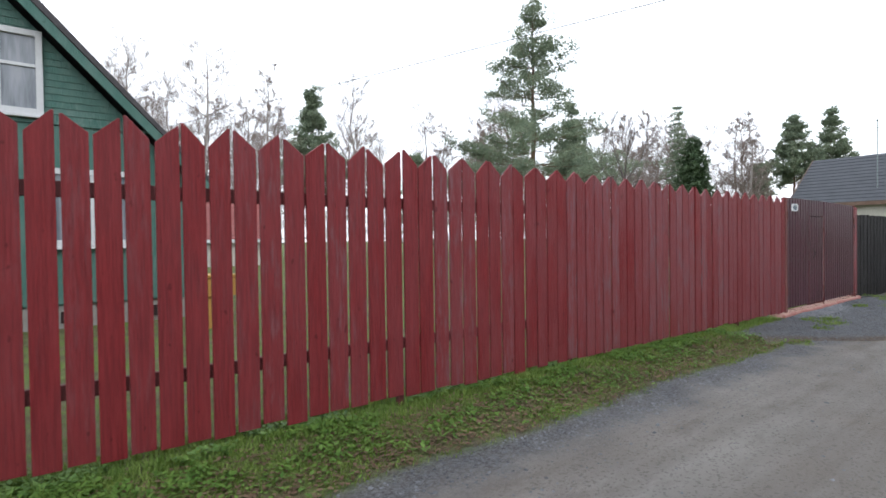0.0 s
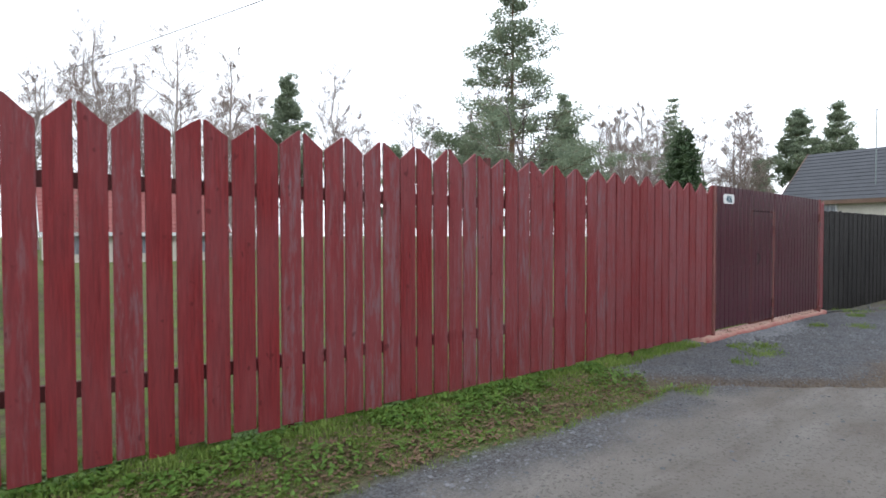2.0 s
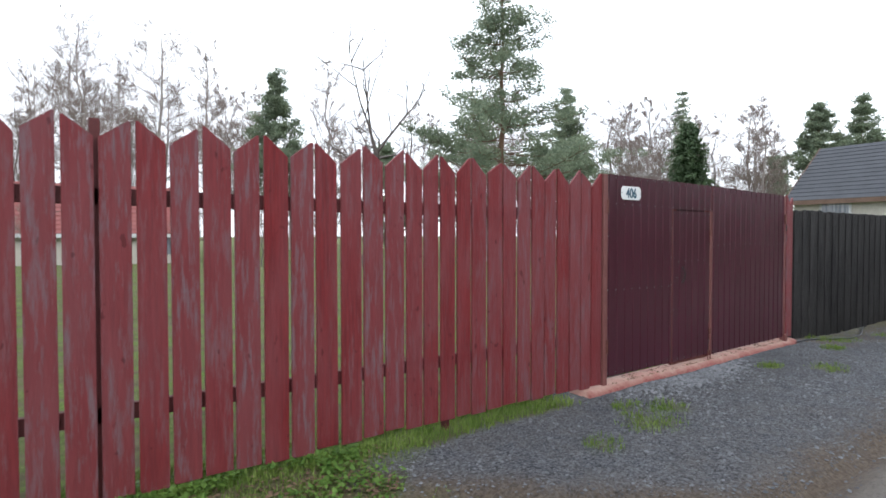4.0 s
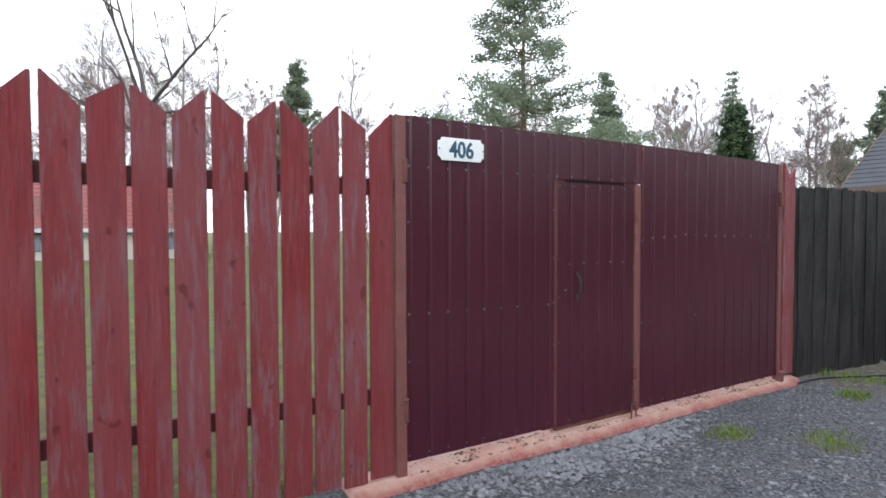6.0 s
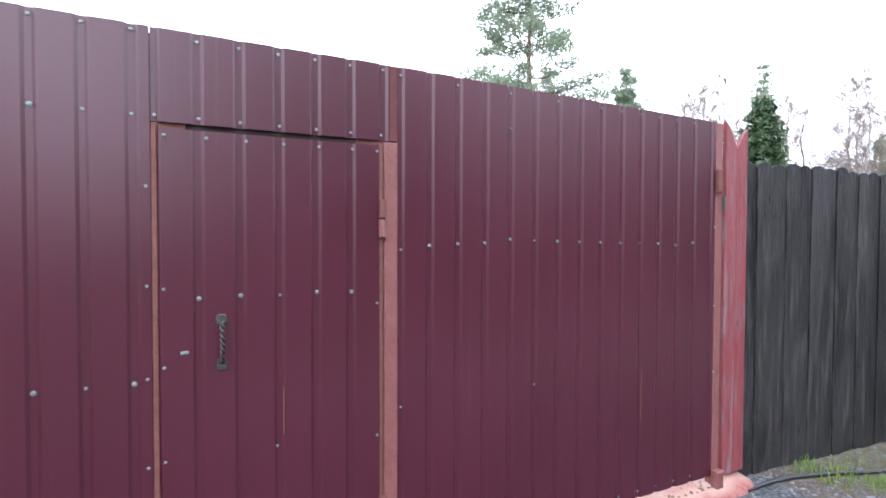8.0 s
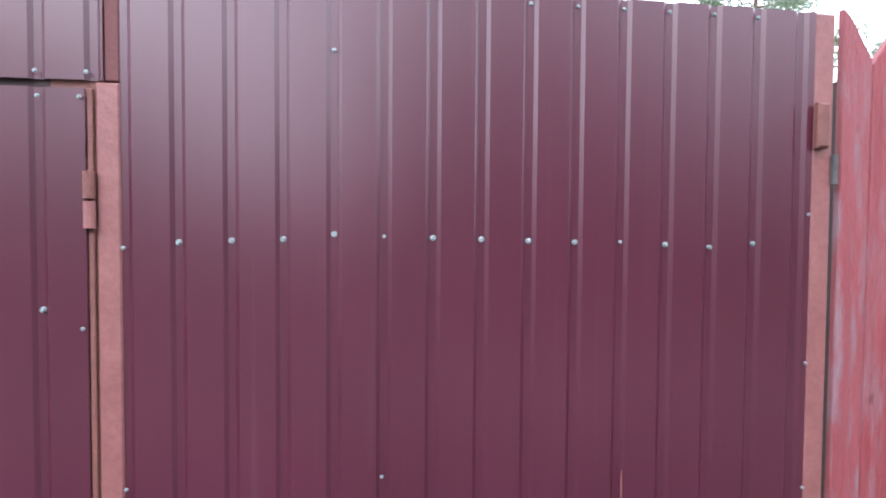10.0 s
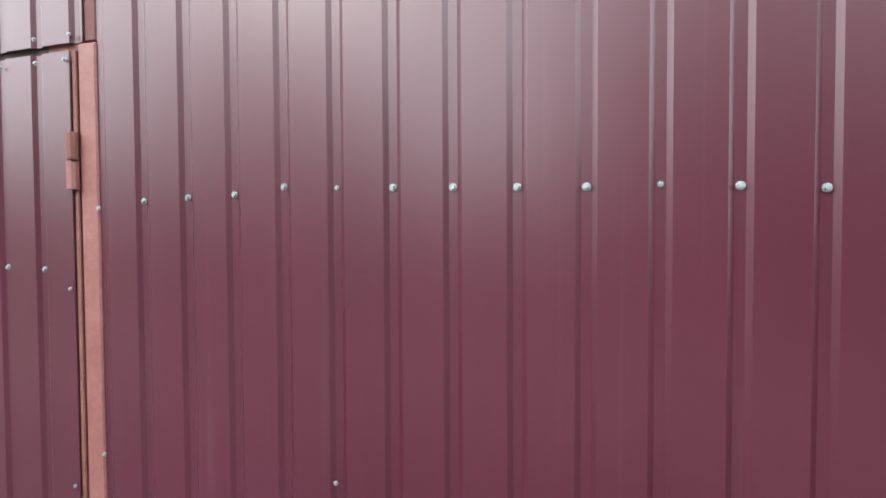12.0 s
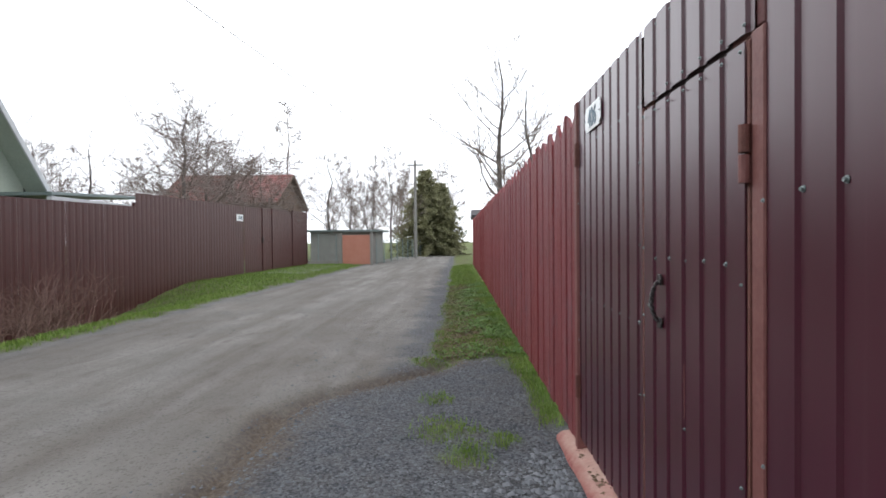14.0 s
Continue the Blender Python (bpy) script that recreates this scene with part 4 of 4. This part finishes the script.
gable_house("siding_house", (-7.75, -16.5, 0), 90, 9, 7.0, 2.9, 7.3, PALE_GREEN, ROOF_DARK, "pale green house with white eaves", 0.6, 9)
cp = thing("carport", (-11.2, -10.6, 0), "open carport with flat light roof", "carport")
part("roof", Shape().prism([(-13.0, 2.60), (-9.3, 2.42), (-9.3, 2.5), (-13.0, 2.68)], -12.0, -9.8, 0.01), ZINC, cp)
part("beam", Shape().box(-13.0, -9.3, -9.88, -9.8, 2.30, 2.40, 0.005), WHITE_WOOD, cp)
for px in (-12.9, -11.2, -9.4):
    for py in (-11.9, -9.9):
        part("post", Shape().box(px - 0.06, px + 0.06, py - 0.06, py + 0.06, -0.4, 2.42, 0.005), WHITE_WOOD, cp)
gable_house("red_roof_house", (-36, -16.2, 0), 90, 7.2, 6.5, 4.1, 6.1, BROWN_WOOD, ROOF_RED, "house with rust-red tiled roof", 0.4, 12, trim=BROWN_WOOD)
pg = thing("peach_gate", (-26, -6, 0), "peach-painted sheet gate between grey posts", "gate")
part("panel", Shape().box(-26.03, -25.97, -6.72, -5.27, 0.15, 1.68, 0.005), PEACH, pg)
for py in (-6.82, -5.2):
    part("post", Shape().box(-26.08, -25.92, py - 0.07, py + 0.07, 0, 1.8, 0.005), CONCRETE, pg, "grey concrete post")
mf = thing("mesh_fence", (-26, -7.8, 0), "grey wire mesh fence on concrete base", "fence")
part("base", Shape().box(-26.1, -25.9, -10, -6.95, 0, 0.35, 0.01), CONCRETE, mf)
for k in range(4):
    part("post", Shape().tube([(-26, -9.9 + 0.95 * k, 0.3), (-26, -9.9 + 0.95 * k, 1.75)], 0.03, 6), ZINC, mf)
for z in np.arange(0.4, 1.75, 0.075):
    part("wire", Shape().tube([(-26, -9.9, z), (-26, -6.95, z)], 0.006, 4), ZINC, mf)
shed = thing("flat_shed", (-30, -7, 0), "small pale shed with flat roof", "shed")
part("wall", Shape().box(-32, -29, -9.2, -5.4, -0.1, 1.9), CONCRETE, shed)
part("roof", Shape().box(-32.3, -28.7, -9.5, -5.1, 1.9, 2.02, 0.01), ZINC, shed)
fs2 = thing("green_mesh_fence", (-40, -3.5, 0), "low green mesh fence beside the lane", "fence")
for k in range(10):
    part("post", Shape().tube([(-27 - 2.0 * k, -5.1 + 0.16 * k, 0), (-27 - 2.0 * k, -5.1 + 0.16 * k, 1.5)], 0.03, 5), ZINC, fs2)
for z in np.arange(0.2, 1.45, 0.1):
    part("wire", Shape().tube([(-27, -5.1, z), (-45, -3.66, z)], 0.008, 4), GREEN_WALL, fs2)
pole = thing("utility_pole", (-37, -3.72, 0), "grey concrete utility pole with cross-arm", "pole")
part("pole", Shape().tube([(-37, -3.72, -0.2), (-37, -3.72, 7.15)], [0.13, 0.085], 8), CONCRETE, pole)
part("cross_arm", Shape().box(-37.05, -36.95, -4.3, -3.1, 6.75, 6.85, 0.005), CONCRETE, pole)
end_shed = thing("roadside_shed", (-23.2, 1.6, 0), "small shed with white corner at the fence end", "shed")
part("wall", Shape().box(-24.5, -22.3, 0.32, 3.0, -0.05, 2.35), WHITE_WOOD, end_shed)
part("roof", Shape().prism([(-24.9, 2.36), (-22.0, 2.36), (-22.0, 2.48), (-23.4, 2.8), (-24.9, 2.48)], -0.05, 3.3, 0.01), ROOF_DARK, end_shed)


def cable(a, b, sag, r=0.012):
    pts = []
    for k in range(25):
        t = k / 24
        p = Vector(a).lerp(Vector(b), t)
        pts.append((p.x, p.y, p.z - sag * 4 * t * (1 - t)))
    return Shape().tube(pts, r, 5)


solid("cable", cable((-7.9, 10.6, 3.86), (6.0, -19.5, 6.4), 0.05, 0.006), RUBBER, "thin overhead power cable to the house", "cable", "overhead cables")
solid("cable", cable((-37, -3.72, 6.9), (40, -11.8, 7.3), 0.4, 0.010), RUBBER, "thin overhead power cable along the lane", "cable", "overhead cables")


# ---- trees ----
def grow(s, p, d, length, r, depth, rn, spread, up, kids, sides=4):
    """A bent limb with side twigs, into the shape s."""
    pts, rad = [p], [r]
    n = 4 if depth else 3
    q, dd = p.copy(), d.copy()
    for k in range(n):
        dd = (dd + Vector((rn.gauss(0, .14), rn.gauss(0, .14), rn.gauss(0, .10) + up))).normalized()
        q = q + dd * (length / n)
        pts.append(q.copy())
        rad.append(max(0.0062 if sides == 4 else 0.003, r * (1 - 0.8 * (k + 1) / n)))
    s.tube(pts, rad, sides if depth > 1 else 3, False)
    if depth == 0:
        return
    for _ in range(kids[depth - 1]):
        t = rn.uniform(0.25, 1.0)
        k = min(n - 1, int(t * n))
        at = pts[k].lerp(pts[k + 1], t * n - k)
        side = Vector((rn.gauss(0, 1), rn.gauss(0, 1), rn.gauss(0.2, 0.6))).normalized()
        nd = (dd * (1 - spread) + side * spread).normalized()
        grow(s, at, nd, length * rn.uniform(0.42, 0.7) * (1.1 - 0.45 * t), r * 0.45, depth - 1, rn, spread, up, kids, sides)


def bare_tree(name, at, h, seed, label, bark, low=0.25, wide=0.32, spread=0.55, limbs=22, kids=(5, 5), up=0.05, r=None, group="bare trees"):
    rn = random.Random(seed)
    t = thing(name, at, label, "tree", group)
    r = r or h * 0.011
    base = Vector(at)
    pts = [base + Vector((rn.gauss(0, .012 * h) if k else 0, rn.gauss(0, .012 * h) if k else 0, h * k / 8 - (0.15 if k == 0 else 0))) for k in range(9)]
    part("trunk", Shape().tube(pts, [r * (1 - 0.9 * k / 8) + 0.006 for k in range(9)], 7), bark, t)
    s = Shape()
    for k in range(limbs):
        f = low + (0.98 - low) * (k + rn.random()) / limbs
        i = min(7, int(f * 8))
        p = pts[i].lerp(pts[i + 1], f * 8 - i)
        a = k * 2.4 + rn.random()
        d = Vector((math.cos(a), math.sin(a), rn.uniform(0.35, 1.0))).normalized()
        grow(s, p, d, h * wide * (1.15 - 0.85 * f) * rn.uniform(0.7, 1.15), r * 0.42 * (1.1 - f), 2, rn, spread, up, kids, 4 if h > 5 else 3)
    tagged(part("crown", s, TWIG, t, "fine leafless branches"), kind="stuff")
    return t


def needle_tuft(s, c, r, rn, n=16, flat=0.55, size=0.12):
    """A clump of many small needle sprays round c."""
    for _ in range(n):
        d = Vector((rn.gauss(0, 1), rn.gauss(0, 1), rn.gauss(0, 1))).normalized() * (r * rn.random() ** 0.4)
        p = c + Vector((d.x, d.y, d.z * flat))
        a = Vector((rn.gauss(0, 1), rn.gauss(0, 1), rn.gauss(0.3, .7))).normalized() * size * rn.uniform(0.7, 1.5)
        b = a.cross(Vector((rn.gauss(0, 1), rn.gauss(0, 1), rn.gauss(0, 1)))).normalized() * size * 0.3
        k = len(s.v)
        s.v += [tuple(p - b), tuple(p + b), tuple(p + a + b * .3), tuple(p + a * 1.1 - b * .6)]
        s.f.append((k, k + 1, k + 2, k + 3))


def pine(at, h, seed, label, low=0.2, wide=0.27, whorls=17, tuft=0.5, dens=16, arms=5, size=0.2):
    rn = random.Random(seed)
    t = thing("pine_tree", at, label, "tree", "pine trees")
    base = Vector(at)
    r = h * 0.0125
    pts = [base + Vector((rn.gauss(0, .004 * h) if k else 0, rn.gauss(0, .004 * h) if k else 0, h * k / 8 - (0.2 if k == 0 else 0))) for k in range(9)]
    part("trunk", Shape().tube(pts, [r * (1 - 0.92 * k / 8) + 0.01 for k in range(9)], 8), BARK_PINE, t)
    limbs, nd = Shape(), Shape()
    for w in range(whorls):
        f = low + (0.985 - low) * w / (whorls - 1)
        i = min(7, int(f * 8))
        p0 = pts[i].lerp(pts[i + 1], f * 8 - i)
        reach = h * wide * (1.03 - f) ** 0.75 * (0.75 + 0.25 * math.sin(math.pi * min(1, (f - low) * 3.2)))
        for k in range(arms):
            a = w * 1.1 + k * 2 * math.pi / arms + rn.gauss(0, .35)
            p0 = p0 + Vector((0, 0, rn.gauss(0, 0.018 * h)))
            ln = reach * rn.uniform(0.5, 1.15)
            rise = 0.1 + 0.55 * f + rn.gauss(0, .1)
            q = []
            for j in range(5):
                u = j / 4
                q.append(p0 + Vector((math.cos(a) * ln * u, math.sin(a) * ln * u, ln * (rise * u * u * 0.8 - 0.12 * u) + rn.gauss(0, .05) * u)))
            limbs.tube(q, [0.10 * r * (1 - .8 * u / 4) * (6 * (1 - f) + 1.2) * 0.3 + 0.008 for u in range(5)], 4, False)
            for j in range(max(3, int(ln * 3.2))):
                u = 0.35 + 0.65 * rn.random() ** 0.7
                m = min(3, int(u * 4))
                c = q[m].lerp(q[m + 1], u * 4 - m)
                off = Vector((rn.gauss(0, .28), rn.gauss(0, .28), rn.uniform(0.0, .25))) * (0.5 + 0.3 * ln * 0.4)
                limbs.tube([c, c + off], [0.012, 0.006], 3, False)
                needle_tuft(nd, c + off, tuft * rn.uniform(0.6, 1.1) * (0.7 + 0.3 * (1 - f)), rn, dens, 0.75, size)
    tagged(part("branchwork", limbs, BARK_PINE, t), kind="stuff")
    tagged(part("crown", nd, NEEDLE, t, "blue-green needle clusters with gaps"), kind="stuff")
    return t


def spruce(at, h, seed, label, radius, mat, rows=26, dens=10):
    rn = random.Random(seed)
    t = thing("spruce_tree", at, label, "tree", "spruce trees")
    base = Vector(at)
    part("trunk", Shape().tube([base - Vector((0, 0, .2)), base + Vector((0, 0, h * .98))], [h * .013, .012], 7), BARK, t)
    s, l = Shape(), Shape()
    for w in range(rows):
        f = 0.06 + 0.94 * w / rows
        z = h * f
        for k in range(7):
            a = w * 0.9 + k * 0.9 + rn.gauss(0, .2)
            ln = radius * (1.04 - f) ** 0.75 * rn.uniform(0.65, 1.15)
            tip = base + Vector((math.cos(a) * ln, math.sin(a) * ln, z - ln * 0.25))
            root = base + Vector((0, 0, z + 0.1))
            l.tube([root, tip], [0.02, 0.006], 3, False)
            for j in range(max(1, int(ln / 0.28))):
                needle_tuft(s, root.lerp(tip, (j + 0.8) / max(1, int(ln / 0.28))), 0.26, rn, dens, 0.6, 0.2)
    tagged(part("branchwork", l, BARK, t), kind="stuff")
    tagged(part("crown", s, mat, t, "dense dark needles"), kind="stuff")
    return t


pine((18.6, 22.0, 0), 17.3, 21, "tall Scots pine with open blue-green crown", 0.16, 0.50, 20, 0.72, 34, 6, 0.14)
pine((36.6, 32.7, 0), 14.5, 22, "distant slender pine with rounded crown", 0.4, 0.32, 24, 0.6, 28, 6, 0.18)
pine((11.1, 40.1, 0), 13.8, 23, "distant dark pine behind the lawn", 0.4, 0.36, 24, 0.6, 28, 6, 0.18)
pine((57, 18.9, 0), 14, 24, "distant pine with bare reddish trunk", 0.5, 0.36, 20, 0.65, 28, 6, 0.19)
pine((60.2, 16.4, 0), 14.4, 25, "distant pine with flat crown", 0.5, 0.34, 20, 0.65, 28, 6, 0.19)
pine((-11.5, 52, 0), 14, 28, "distant pine beyond the garden", 0.35, 0.24, 9, 0.9, 22, 5, 0.3)
pine((21.3, 21.4, 0), 6.8, 26, "young bushy pine beside a taller one", 0.06, 0.38, 10, 0.6, 34, 6, 0.15)
pine((47, 18.5, 0), 8, 27, "small distant pine among birches", 0.15, 0.26, 8, 0.8, 22, 5, 0.3)
pine((17.5, 34, 0), 8.2, 29, "small distant pine behind the fence", 0.15, 0.26, 8, 0.8, 22, 5, 0.28)
spruce((29.7, 16.4, 0), 8.8, 31, "dense dark green spruce with pointed top", 2.7, NEEDLE_DARK, 30, 16)
spruce((40, 23.0, 0), 14.0, 32, "tall thin spruce behind a darker one", 2.2, NEEDLE, 26, 9)
spruce((-45, -3.4, 0), 7.6, 33, "broad green spruce beside the lane", 3.6, SHRUB, 24, 16)
spruce((-46, -2.2, 0), 6.6, 34, "green spruce beside the lane edge", 2.9, SHRUB, 22, 16)

# Unseen spruces added across the lane to darken reflections and light on the gate.
unseen_spruce = spruce((6.5, -12.0, -0.2), 9.5, 35, "unseen dense dark spruce behind the lane-side fence, added to darken gate reflections", 2.3, NEEDLE_DARK, 26, 12)
rh = random.Random(35)
for k in range(34):
    x = 3.6 + 1.75 * k + rh.gauss(0, 0.3)
    copy_thing(unseen_spruce, pose(x, (-11.2 if k % 2 else -13.4) + rh.gauss(0, 0.4), -0.2, 0, 0, rh.uniform(0, 360)) @ Matrix.Scale(rh.uniform(0.75, 1.1), 4))

B = bare_tree
birch_a = B("birch_tree", (3.5, 43.5, 0), 17.4, 41, "tall leafless birch with drooping twigs", BARK_PALE, 0.3, 0.30, 0.5, 28, (11, 11), 0.03)
birch_b = B("birch_tree", (4.2, 32.6, 0), 12.8, 42, "slender leafless birch with thin twigs", BARK_PALE, 0.35, 0.23, 0.5, 24, (10, 10), 0.06)
birch_c = B("birch_tree", (-1.3, 46.5, 0), 17.2, 43, "tall leafless birch with twin tops", BARK_PALE, 0.35, 0.29, 0.5, 26, (10, 11), 0.08)
birch_d = B("birch_tree", (44.8, 19.2, 0), 12.6, 44, "leafless birch with reddish twigs", BARK_PALE, 0.2, 0.24, 0.5, 34, (11, 10), 0.06)
birch_e = B("birch_tree", (40.3, 26.3, 0), 13.6, 45, "upright pale leafless tree", BARK_PALE, 0.2, 0.22, 0.42, 36, (11, 10), 0.14)
bare_f = B("bare_tree", (41, 20.7, 0), 10.8, 46, "leafless rounded tree with grey twigs", BARK, 0.3, 0.36, 0.6, 22, (10, 10), 0.05)
rg = random.Random(47)
young = thing("bare_tree", (-1.18, 2.33, 0.05), "young leafless garden tree forking above the fence", "tree", "bare trees")
part("trunk", Shape().tube([(-1.18, 2.33, -0.05), (-1.21, 2.33, 0.9), (-1.15, 2.34, 1.75), (-1.18, 2.33, 2.46)], [0.05, 0.042, 0.036, 0.03], 8), BARK, young)
limbs = Shape()
for dx, dy, dz, ln, z in ((0.62, -0.25, 0.8, 1.0, 2.25), (0.05, 0.1, 1.0, 1.25, 2.27), (-0.25, -0.1, 0.9, 1.1, 2.2), (0.8, 0.2, 0.3, 0.55, 2.2), (-0.8, 0.1, 0.55, 0.7, 2.0), (0.1, 0.7, 0.6, 0.8, 2.1), (-0.3, -0.6, 0.7, 0.7, 1.9)):
    grow(limbs, Vector((-1.18, 2.33, z + 0.17)), Vector((dx, dy, dz)).normalized(), ln, 0.021, 2, rg, 0.5, 0.04, (3, 4), 3)
part("crown", limbs, BARK, young, "few crooked bare limbs")
B("bare_tree", (-28, 1.7, 0), 11.4, 48, "tall leafless tree behind the red fence", BARK, 0.22, 0.40, 0.42, 22, (6, 6), 0.10, 0.22)
B("bare_tree", (-28.5, 3.3, 0), 9.8, 49, "leafless tree behind the red fence", BARK, 0.22, 0.36, 0.42, 20, (6, 6), 0.10, 0.18)
apple = B("apple_tree", (-19.0, -11.6, -0.1), 6.6, 50, "old spreading leafless apple tree", BARK, 0.18, 0.66, 0.7, 26, (9, 9), 0.05, 0.13)
B("apple_tree", (-14.2, -12.2, -0.1), 4.4, 51, "low leafless apple tree behind the fence", BARK, 0.2, 0.6, 0.7, 14, (8, 7), 0.05, 0.08)
B("birch_tree", (-38, -13.2, 0), 11.6, 52, "pale drooping leafless birch", BARK_PALE, 0.25, 0.2, 0.5, 34, (9, 8), -0.05)
B("apple_tree", (-29.5, -8.2, 0), 6.4, 53, "leafless fruit tree by the shed", BARK, 0.25, 0.5, 0.65, 18, (7, 7), 0.05, 0.1)
bare_g = B("bare_tree", (-38, -5.6, 0), 7.6, 54, "leafless roadside tree with fine twigs", BARK, 0.15, 0.36, 0.55, 24, (8, 8), 0.08)
for x, y, s, a in ((-42, -7.5, 1.0, 50), (-33, -6.6, 0.75, 130), (-52, -6, 1.1, 20), (-31, -5.9, 0.6, 75), (-36, -8.2, 0.9, 250), (-56, -1.5, 1.2, 310), (-64, -3, 1.3, 160), (-70, -8, 1.3, 30), (-60, 4, 1.2, 90), (-44, 5, 1.1, 200)):
    copy_thing(bare_g, pose(x, y, 0, 0, 0, a) @ Matrix.Scale(s, 4))
for x, y, s, a in ((-2.6, -9.6, .6, 10), (-24, -13, .95, 80), (-22, -10.8, .8, 200), (-29, -12, .9, 300), (-18, -17, .8, 150), (-12.5, -19, .75, 40)):
    copy_thing(apple, pose(x, y, -0.1, 0, 0, a) @ Matrix.Scale(s, 4))
# wood edge behind the gardens
rw = random.Random(77)
pool = [birch_a, birch_c, birch_d, birch_e, bare_f]
for k in range(46):
    u = k / 45
    x, y = -22 + 84 * u + rw.gauss(0, 1.5), 60 - 26 * u + rw.uniform(-5, 9)
    ob = pool[k % 5]
    target = rw.uniform(12.5, 17.0)
    size = {birch_a: 17.4, birch_c: 17.2, birch_d: 12.6, birch_e: 13.6, bare_f: 10.8}[ob]
    copy_thing(ob, pose(x, y, 0, 0, 0, rw.uniform(0, 360)) @ Matrix.Scale(target / size, 4))
for x, y, s, ob in ((42.5, 17.6, 0.95, birch_d), (46.5, 20.5, 1.0, birch_d), (38.6, 27.5, 0.95, birch_e), (43, 25, 0.9, birch_e), (55, 22, 0.95, birch_d), (63, 20, 0.8, birch_d),
                    (1.2, 45.0, 0.85, birch_c), (36, 24, 0.7, birch_e), (24, 27, 0.42, bare_f), (27, 25, 0.4, bare_f)):
    copy_thing(ob, pose(x, y, 0, 0, 0, 360 * rw.random()) @ Matrix.Scale(s, 4))

# garden bushes beyond the lawn
for k in range(26):
    x, y = -9 + 1.35 * k + rw.gauss(0, 0.8), 27 - 0.45 * k + rw.uniform(-2, 5)
    if -7 < x < 4 and 26 < y < 36:
        y = 37.5
    copy_thing(bare_f if k % 2 else birch_d, pose(x, y, 0, 0, 0, rw.uniform(0, 360)) @ Matrix.Scale(rw.uniform(0.24, 0.4), 4))

# dry shrub at the brown fence
bush = Shape()
for k in range(150):
    p = Vector((-4.8 + rs.gauss(0, 1.1), -7.3 + rs.gauss(0, .3), -0.25))
    grow(bush, p, Vector((rs.gauss(0, .6), rs.gauss(0, .5), 1)).normalized(), rs.uniform(0.6, 1.15), 0.007, 1, rs, 0.5, -0.05, (4, 4), 3)
solid("shrub", bush, DRY, "dry leafless bramble shrub by the fence", "shrub")
# bare woods all round, far off
for k in range(70):
    a = radians(k * 360 / 70 + rw.uniform(-2, 2))
    d = rw.uniform(75, 115)
    if abs(math.degrees(a) - 180) < 3:
        continue
    ob = pool[k % 5]
    copy_thing(ob, pose(d * math.cos(a), d * math.sin(a), 0, 0, 0, rw.uniform(0, 360)) @ Matrix.Scale(rw.uniform(0.6, 0.85), 4))
